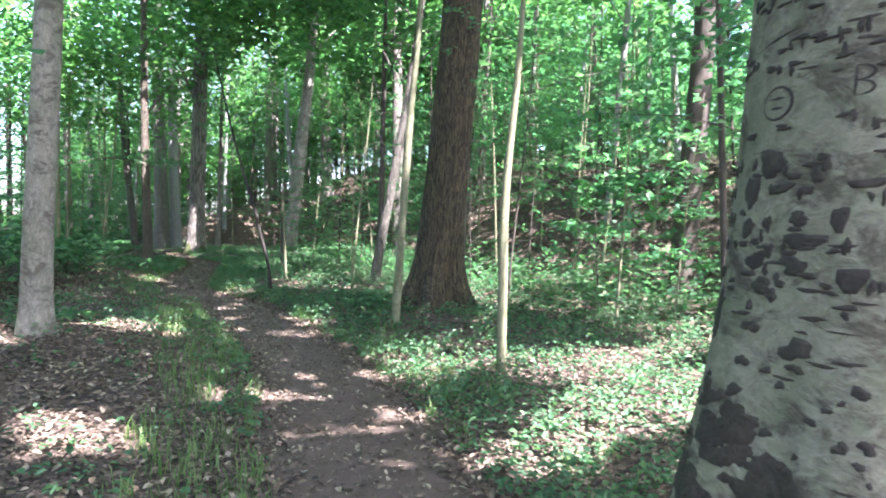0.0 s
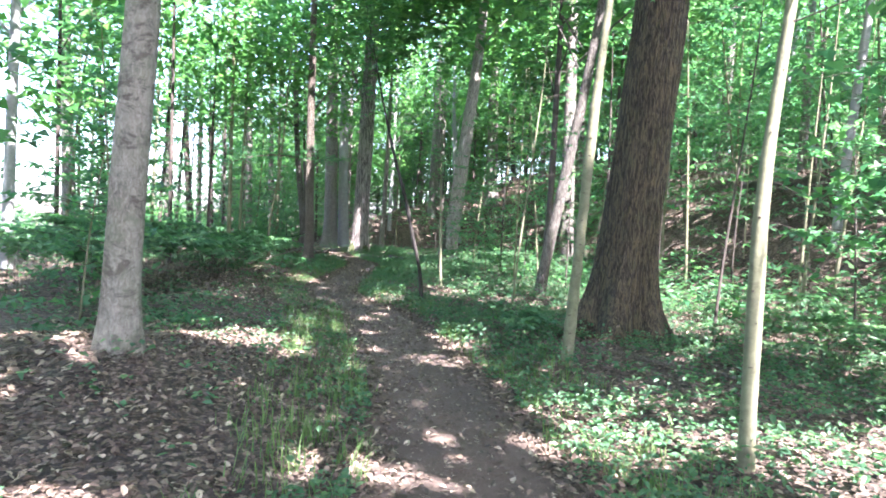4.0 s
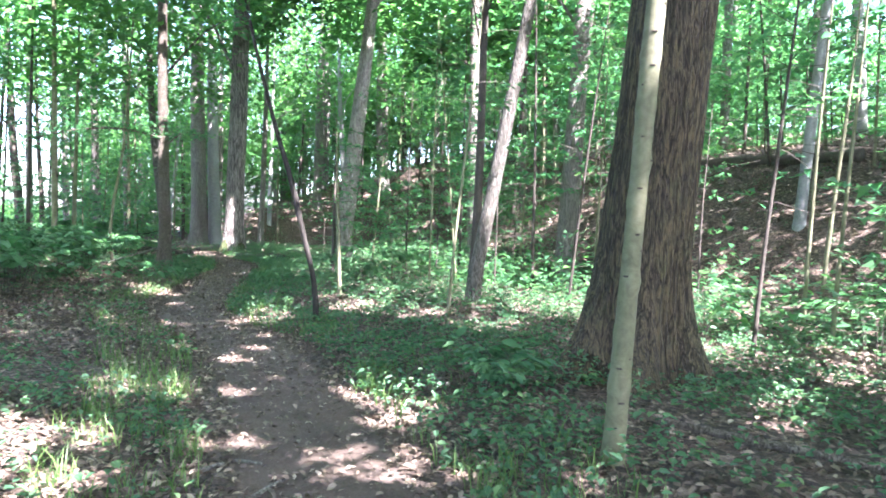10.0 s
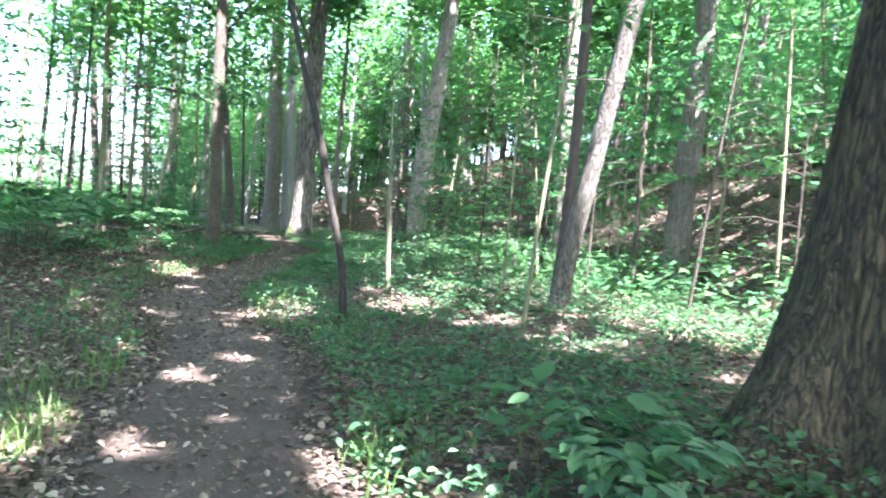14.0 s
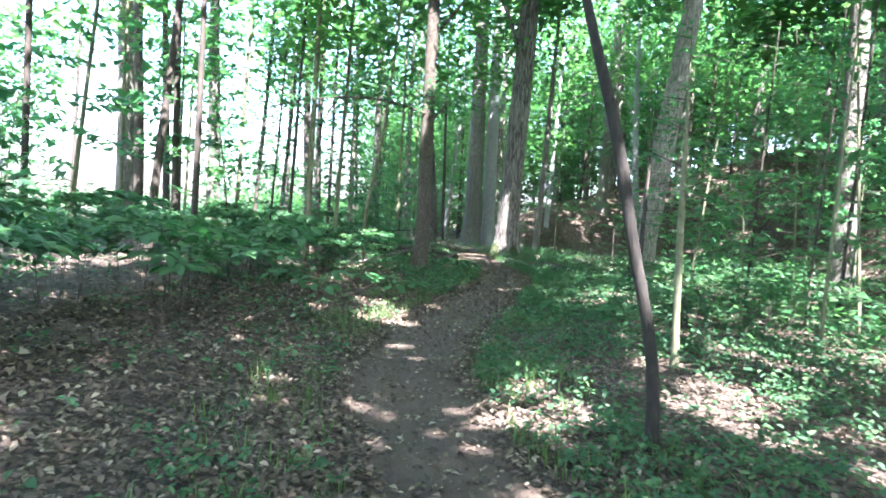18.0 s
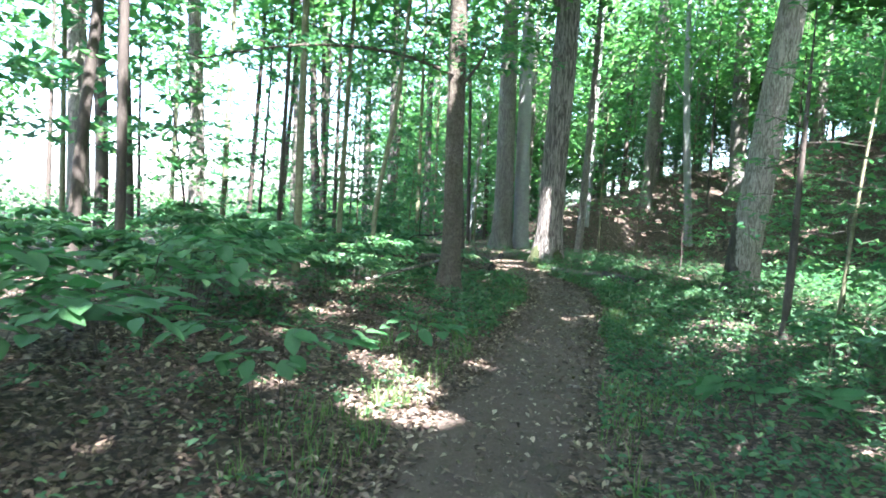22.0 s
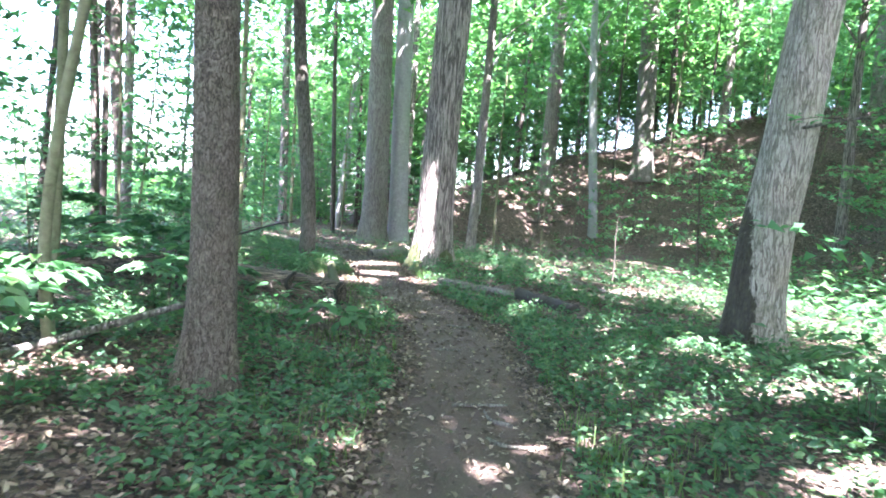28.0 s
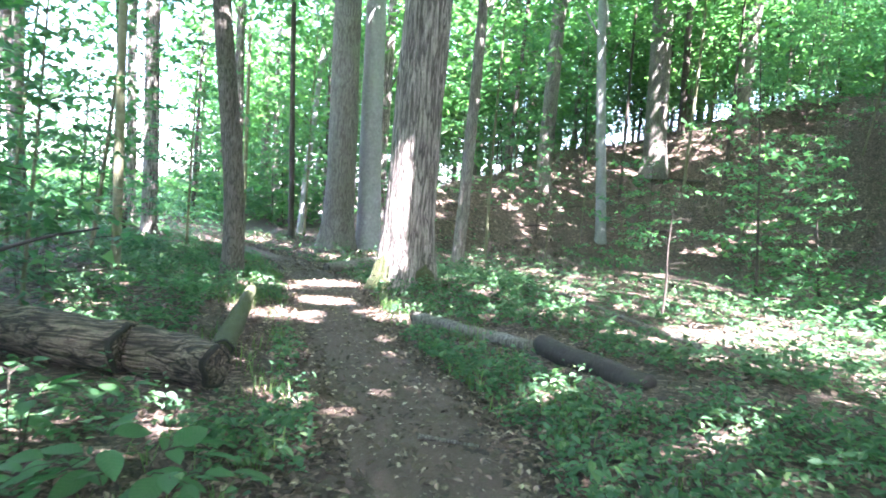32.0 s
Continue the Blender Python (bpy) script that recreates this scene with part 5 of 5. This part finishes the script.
for n, (x, y, h, w) in enumerate([(-3.6, 20.2, 1.1, 1.2), (-4.3, 22.6, 1.25, 1.3), (-4.9, 24.6, 1.2, 1.3), (-4.4, 26.8, 1.0, 1.2), (-5.4, 21.5, 1.3, 1.4), (-5.2, 18.8, 1.1, 1.2), (-3.8, 18.4, 1.0, 1.0), (-6.4, 23.2, 1.3, 1.4), (-4.0, 26.4, 1.1, 1.2), (-6.2, 26.2, 1.2, 1.3), (-7.4, 20.6, 1.3, 1.4),
                                  (-4.4, 20.6, 1.2, 1.2), (-5.6, 29, 1.1, 1.3), (-7.6, 30, 1.2, 1.4), (-4.6, 35.5, 1.0, 1.2), (-5.4, 38.5, 1.1, 1.3), (-7, 36, 1.2, 1.4), (-7.2, 40.5, 1.2, 1.4), (-3.4, 30.3, .9, .9), (-4.2, 31.4, 1.0, 1.1), (-3.3, 28.6, .8, .9), (-4.6, 28.0, 1.0, 1.1), (-3.6, 33.4, .8, .9)]):
    shrub(x, y, h, w, 8, "dense dark-green leafy shrub in the shade", 10 + n, 0.15, 84)
for n, (x, y, h, w) in enumerate([(6.2, 14.2, .6, .8), (7.2, 16.4, .7, .9), (6.6, 18.6, .7, .9), (9.8, 13.4, .8, 1.0), (3.0, 25.6, .8, .9), (4.2, 26.4, .9, 1.0), (5.6, 25.2, .8, 1.0), (6.6, 29.5, .8, 1.0), (2.6, 31.0, .7, .8), (5.0, 31.6, .9, 1.0), (5.8, 34.2, .8, 1.0), (3.1, 16.1, .45, .4), (2.4, 26.8, .6, .7), (7.6, 22.5, .9, 1.1), (9.4, 18.0, .9, 1.1)]):
    shrub(x, y, h, w, 8, "low bright-green leafy undergrowth plant", 40 + n, 0.11, 30)


# ---- fallen wood ----
LOGS = []


def log(name, a, b, ra, rb, label, mat, seed, seg=22, rings=40):
    LOGS.append((a, b))
    rng = np.random.default_rng(seed)
    a, b = Vector(a), Vector(b)
    ob = thing(name, a.x, a.y, a.z, label, "fallen log" if ra > 0.06 else "fallen branch")
    d = np.array(b - a)
    mid = d * 0.5 + [rng.normal(0, 0.04), rng.normal(0, 0.04), 0]
    ph = rng.uniform(0, 6.28, 5)

    def rough(th, l):
        return 1 + 0.09 * np.sin(2 * th + 1.5 * l + ph[0]) + 0.06 * np.abs(np.sin(7 * th + ph[1] + np.sin(4 * l))) + 0.07 * np.sin(6 * l + th + ph[2]) + 0.05 * np.sin(15 * l + 3 * th + ph[3])

    v, q, t = tube([(0, 0, 0), tuple(mid), tuple(d)], [ra, 0.5 * (ra + rb) * 1.05, rb], seg, rings, rough)
    part("wood", mesh("wood", v, [q, t], mat), ob)
    if ra > 0.06:
        # the broken end: a dark rim and a hollow
        way = Vector(-d).normalized()
        turn = way.to_track_quat("Z", "Y").to_matrix().to_4x4()
        th = np.linspace(0, 2 * math.pi, 24, endpoint=False)
        rings = []
        for rr, h in ((1.02, -0.02), (1.0, 0.012), (0.86, 0.02), (0.8, -0.03), (0.0, -0.05)):
            wob = 1 + 0.08 * np.sin(2 * th + ph[0]) + 0.05 * np.sin(5 * th + ph[1])
            rings.append(np.stack([ra * rr * wob * np.cos(th), ra * rr * wob * np.sin(th), 0 * th + h + 0.01 * np.sin(4 * th)], 1))
        rv = np.concatenate(rings) @ np.array(turn.to_3x3()).T
        i, j = np.meshgrid(np.arange(4), np.arange(24), indexing="ij")
        rq = np.stack([i * 24 + j, i * 24 + (j + 1) % 24, (i + 1) * 24 + (j + 1) % 24, (i + 1) * 24 + j], -1).reshape(-1, 4)
        part("broken_end", mesh("broken_end", rv, [rq], CHAR), ob, "dark hollowed end")
    return ob


log("fallen_log", (-2.72, 35.52, 0.33), (-6.8, 36.35, 0.35), 0.19, 0.22, "long rotting log with furrowed dark bark", ROTTEN, 1)
log("fallen_log", (-2.02, 35.42, 0.26), (-2.7, 35.62, 0.29), 0.155, 0.165, "sawn log piece with a dark round end", ROTTEN, 11)
log("fallen_log", (-2.25, 36.2, 0.2), (-3.0, 39.4, 0.25), 0.09, 0.07, "mossy thin log behind a rotting one", MOSS, 12)
log("fallen_log", (-5.1, 33.8, 0.22), (-8.4, 33.0, 0.28), 0.13, 0.15, "old mossy log lying in the undergrowth", ROTTEN, 2)
log("fallen_log", (-0.75, 38.9, 0.13), (0.55, 37.6, 0.15), 0.075, 0.07, "pale thin log at the path's edge", GREY, 3)
log("fallen_log", (0.66, 37.45, 0.19), (1.38, 36.2, 0.17), 0.11, 0.10, "short dark rotten log beside the path", INKY, 4)
log("fallen_branch", (3.6, 15.6, gz(3.6, 15.6) + 0.07), (5.0, 13.55, gz(5.0, 13.55) + 0.08), 0.016, 0.03, "long bare fallen branch in front of the oak", PLATED, 5, 10)
log("fallen_branch", (-3.9, 31.2, gz(-3.9, 31.2) + 0.02), (-2.5, 32.2, gz(-2.5, 32.2) + 0.5), 0.03, 0.025, "bare grey branch propped on the undergrowth", GREY, 6, 10)
log("fallen_branch", (1.5, 41.2, gz(1.5, 41.2) + 0.1), (2.5, 37.9, gz(2.5, 37.9) + 0.05), 0.02, 0.03, "curved grey branch lying in low plants", GREY, 7, 10)
snag = thing("dead_branch", -3.95, 34.6, gz(-3.95, 34.6), "bare dark forked branch standing in the undergrowth", "dead branch")
for l, r in (([(0, 0, -0.1), (0.0, 0, 0.42), (0.1, 0.02, 0.72), (0.2, 0.03, 0.80), (0.36, 0.03, 0.84)], 0.026), ([(0.30, 0.03, 0.82), (0.7, 0.06, 0.86), (1.1, 0.1, 1.0), (1.42, 0.12, 1.08)], 0.018), ([(0.33, 0.03, 0.82), (0.34, 0.0, 1.15), (0.36, -0.02, 1.4), (0.5, -0.03, 1.55)], 0.013)):
    v, q, t = tube(l, [r, 0.8 * r, 0.35 * r], 8, 22)
    part("limb", mesh("limb", v, [q, t], INKY), snag)
log("fallen_log", (13.2, 29.5, gz(13.2, 29.5) + 0.16), (14.3, 23.6, gz(14.3, 23.6) + 0.16), 0.2, 0.15, "dark fallen trunk along the crest of the hill", DARK, 41)
log("fallen_log", (-2.9, 44.2, gz(-2.9, 44.2) + 0.1), (-1.7, 45.6, gz(-1.7, 45.6) + 0.1), 0.1, 0.09, "grey log across the end of the path", GREY, 8)


for n, (x, y, dx, dy) in enumerate([(2.2, 53.6, 1.6, 0.9), (3.4, 55.2, 1.2, 0.9), (6.2, 54.6, 1.4, -0.3), (9.6, 56.8, -1.6, 0.8), (11.2, 53.4, 1.3, 1.0), (13.6, 25.5, 0.9, 1.6)]):
    log("fallen_branch", (x, y, gz(x, y) + 0.05), (x + dx, y + dy, gz(x + dx, y + dy) + 0.07), 0.05, 0.03, "bare dark branch lying on the leafy slope", DARK, 30 + n, 8, 14)


# ---- ground cover ----
def scatter(rng, n, near, power=1.0):
    """Places along the walk, thick beside the path and thinner away from it."""
    y = rng.uniform(3.5, 54, n)
    d = near + (9.5 - near) * rng.random(n) ** power
    x = trail_x(y) + d * rng.choice([-1, 1], n)
    return x, y


def near_far(c, size, rng, tilt):
    """Rounded leaves beside the path, plainer ones away from it."""
    d = c[:, 0] - trail_x(c[:, 1])
    close = (np.abs(d) < 2.8) | ((d > 0) & (d < 6.5) & (c[:, 1] > 9) & (c[:, 1] < 24))
    v1, f1 = blades(c[close], size[close], rng, tilt, wide=0.64)
    v2, f2 = flecks(c[~close], size[~close] * 1.15, rng, tilt)
    return np.concatenate([v1, v2]), [f1, f2 + len(v1)]


def litter():
    rng = np.random.default_rng(8)
    x, y = scatter(rng, 58000, 0.5, 1.6)
    hx, hy = np.r_[rng.uniform(-3, 20, 22000), rng.uniform(7, 19, 26000)], np.r_[rng.uniform(44, 68, 22000), rng.uniform(8, 46, 26000)]
    keep = ground_z(hx, hy) > 0.25
    x, y = np.r_[x, hx[keep]], np.r_[y, hy[keep]]
    for n, y0, y1, d0, d1 in ((15000, 5.5, 17, -4.5, -0.7), (22000, 18, 34, -4.2, -0.5), (17000, 6, 24, 0.7, 6.5), (5000, 4, 46, -0.95, 0.95), (3000, 5, 40, 0.4, 1.1), (3000, 5, 40, -1.1, -0.4)):
        py = rng.uniform(y0, y1, n)
        x, y = np.r_[x, trail_x(py) + rng.uniform(d0, d1, n)], np.r_[y, py]
    c = np.stack([x, y, ground_z(x, y) + 0.022 + rng.uniform(0, 0.02, len(x))], 1)
    v, f = near_far(c, np.where((c[:, 1] > 44) | (c[:, 0] > 7.5), 0.08, 0.052), rng, 0.32)
    tagged(new("leaf_litter", mesh("leaf_litter", v, f, LITTER, False)), "brown and tan dead leaves covering the soil", "leaf litter", kind="stuff")


def herbs():
    rng = np.random.default_rng(9)
    x, y = scatter(rng, 50000, 0.7, 1.3)
    ey = rng.uniform(26, 46, 10000)
    x, y = np.r_[x, trail_x(ey) + rng.choice([-1, 1], 10000) * rng.uniform(0.75, 4.2, 10000)], np.r_[y, ey]
    ny = rng.uniform(8, 25, 4500)
    x, y = np.r_[x, trail_x(ny) + rng.uniform(0.9, 6.0, 4500)], np.r_[y, ny]
    x, y = np.r_[x, rng.uniform(0, 18, 3000)], np.r_[y, rng.uniform(50, 64, 3000)]
    x, y = np.r_[x, rng.uniform(3, 19, 5000), rng.uniform(7, 16, 3000)], np.r_[y, rng.uniform(46, 64, 5000), rng.uniform(12, 44, 3000)]
    side = np.sign(x - trail_x(y))
    dense = patchy(x, y, 1.0) + np.where(side > 0, 0.25, 0.0) + 0.15 * smooth(26, 34, y)
    keep = rng.random(len(x)) < np.clip(dense * 1.9 - 0.45, 0.06, 1)
    keep &= ~((side < 0) & (y > 19) & (y < 28) & (rng.random(len(x)) < 0.6))
    keep &= ~((side < 0) & (y < 14) & (x < 1.0) & (rng.random(len(x)) < 0.55))
    keep &= ~((side > 0) & (y > 43.5) & (rng.random(len(x)) < 0.72))
    for a, b, p, q in GAPS:
        if a > 3:
            continue
        keep &= (((x - a) / p) ** 2 + ((y - b) / q) ** 2 > 1.2) | (rng.random(len(x)) < 0.3)
    for a, b in LOGS:
        t = np.clip(((x - a[0]) * (b[0] - a[0]) + (y - a[1]) * (b[1] - a[1])) / ((b[0] - a[0]) ** 2 + (b[1] - a[1]) ** 2), 0, 1)
        dy = y - a[1] - t * (b[1] - a[1])
        keep &= (x - a[0] - t * (b[0] - a[0])) ** 2 + np.where(dy < 0, 0.55, 1.0) * dy ** 2 > (0.2 if b[1] > 33 else 0.10)
    x, y = x[keep], y[keep]
    h = (0.03 + 0.27 * rng.random(len(x)) ** 2) * (0.7 + 0.6 * patchy(x, y, 3.0))
    cs, sz = [], []
    for k in range(5):
        a = rng.uniform(0, 6.283, len(x))
        w = rng.uniform(0.02, 0.09, len(x))
        cx, cy = x + w * np.cos(a), y + w * np.sin(a)
        cs.append(np.stack([cx, cy, ground_z(cx, cy) + h * rng.uniform(0.55, 1.0, len(x)) + 0.02], 1))
        sz.append(rng.uniform(0.028, 0.07, len(x)) * (1 + 0.12 * smooth(24, 30, y)))
    v, f = near_far(np.concatenate(cs), np.concatenate(sz), rng, 0.3)
    tagged(new("ground_cover", mesh("ground_cover", v, f, HERB, False)), "low green herbs and seedlings covering the forest floor", "ground cover", kind="stuff")


def grass():
    rng = np.random.default_rng(10)
    n = 2600
    y = rng.uniform(4, 47, n)
    side = rng.choice([-1, 1], n)
    x = trail_x(y) + side * (0.72 + 0.9 * rng.random(n) ** 1.4)
    keep = rng.random(n) < np.clip(patchy(x, y, 5.0) + np.where((y < 19) & (side < 0), 0.5, -0.1), 0, 1)
    x, y = x[keep], y[keep]
    m = 11
    x, y = np.repeat(x, m) + rng.normal(0, 0.05, m * len(x)), np.repeat(y, m) + rng.normal(0, 0.05, m * len(y))
    az, h, w = rng.uniform(0, 6.283, len(x)), rng.uniform(0.07, 0.24, len(x)), rng.uniform(0.0025, 0.005, len(x))
    z = ground_z(x, y)
    d, s = np.stack([np.cos(az), np.sin(az), 0 * az], 1), np.stack([-np.sin(az), np.cos(az), 0 * az], 1)
    up = np.array([[0, 0, 1.0]])
    b = np.stack([x, y, z - 0.01], 1)
    out = (h * rng.uniform(0.2, 0.8, len(x)))[:, None] * d
    hh, ww = h[:, None], w[:, None]
    v = np.stack([b + ww * s, b - ww * s, b + 0.35 * out + 0.6 * hh * up - 0.8 * ww * s, b + 0.35 * out + 0.6 * hh * up + 0.8 * ww * s, b + out + 0.92 * hh * up], 1).reshape(-1, 3)
    k = 5 * np.arange(len(x))[:, None]
    me = mesh("grass", v, [k + [0, 1, 2, 3], k + [3, 2, 4]], GRASS, False)
    tagged(new("grass", me), "tufts of thin green grass along the path", "grass", kind="stuff")


def far_woods():
    """Leaf sprays and thin poles that close the view between the trees far off."""
    rng = np.random.default_rng(12)
    n = 1900
    a = rng.uniform(-1.25, 4.4, n)
    d = rng.uniform(38, 78, n)
    x, y = 1 + d * np.cos(a), 26 + d * np.sin(a)
    keep = rng.random(n) < np.where(clearing(x, y), 0.2, 1.0)
    x, y = x[keep], y[keep]
    cx, cy = np.r_[rng.uniform(21, 44, 450), rng.uniform(-6, 34, 200), rng.uniform(-24, -4, 520)], np.r_[rng.uniform(10, 75, 450), rng.uniform(64, 84, 200), rng.uniform(58, 86, 520)]
    x, y = np.r_[x, cx], np.r_[y, cy]
    h = np.where((x > 13) & (y < 48), 5.0, np.where(clearing(x, y), 1.6, 9.0))
    c = np.stack([x, y, ground_z(x, y) + 0.4 + h * rng.random(len(x)) ** 1.3], 1)
    k = rng.integers(0, len(c), 120000)
    p = c[k] + rng.normal(0, 1, (len(k), 3)) * [1.1, 1.1, 0.22]
    p = p[p[:, 2] > ground_z(p[:, 0], p[:, 1]) + 0.05]
    v, t = flecks(p, 0.27, rng, 0.4)
    tagged(new("far_woods", mesh("far_woods", v, [t], LEAF_A, False)), "hazy green foliage of the woods far off", "far woods", kind="stuff")


def undergrowth():
    """Low leafy growth at the wood's bright edge and along the crest of the hill."""
    rng = np.random.default_rng(14)
    x, y = rng.uniform(-27, -8.5, 420), rng.uniform(18, 62, 420)
    h = 1.1 * rng.random(420) ** 1.5
    cx = rng.uniform(-4, 34, 420)
    cy = np.interp(cx, FOOT_Y[:, 0], FOOT_Y[:, 1]) + rng.uniform(10, 25, 420)
    ry = rng.uniform(4, 46, 420)
    rx = np.interp(ry, FOOT_X[:, 0], FOOT_X[:, 1]) + np.where(rng.random(420) < 0.4, rng.uniform(-3.5, 1.0, 420), rng.uniform(8, 15, 420))
    x, y, h = np.r_[x, cx, rx], np.r_[y, cy, ry], np.r_[h, np.r_[5 * rng.random(420) ** 1.4, (0.25 + 3.0 * smooth(2, 9, rx - np.interp(ry, FOOT_X[:, 0], FOOT_X[:, 1]))) * rng.random(420)]]
    c = np.stack([x, y, ground_z(x, y) + 0.2 + h], 1)
    k = rng.integers(0, len(c), 80000)
    p = c[k] + rng.normal(0, 1, (len(k), 3)) * [0.75, 0.75, 0.22]
    p = p[p[:, 2] > ground_z(p[:, 0], p[:, 1]) + 0.04]
    v, t = flecks(p, 0.13, rng, 0.3)
    tagged(new("undergrowth", mesh("undergrowth", v, [t], LEAF_B, False)), "light green undergrowth at the edge of the wood", "undergrowth", kind="stuff")


far_woods()
undergrowth()
litter()
def crumbs():
    """Bits of leaf, bark and small stones trodden into the path."""
    rng = np.random.default_rng(15)
    n = 36000
    y = rng.uniform(3.5, 47, n)
    x = trail_x(y) + rng.normal(0, 0.5, n)
    c = np.stack([x, y, ground_z(x, y) + 0.016 + rng.uniform(0, 0.008, n)], 1)
    v, t = leaves(c, 0.010 + 0.055 * rng.random(n) ** 3, rng, 0.25, wide=0.6)
    tagged(new("path_debris", mesh("path_debris", v, [t], LITTER, False)), "small leaf and bark fragments on the path", "debris", kind="stuff")


crumbs()
for n, (x, y, dx, dy) in enumerate([(-0.35, 31.6, 0.45, 0.1), (-0.1, 30.9, 0.28, -0.12), (0.1, 31.2, -0.2, 0.3), (0.9, 15.1, 0.35, 0.05), (1.2, 14.6, 0.2, 0.3), (-0.6, 33.5, 0.3, 0.05), (0.0, 26.2, 0.35, 0.1), (-0.5, 35.0, 0.4, -0.1)]):
    log("fallen_twig", (x, y, gz(x, y) + 0.022), (x + dx, y + dy, gz(x + dx, y + dy) + 0.024), 0.016, 0.008, "thin bare twig lying on the dirt path", GREY, 60 + n, 8, 14)
herbs()
grass()
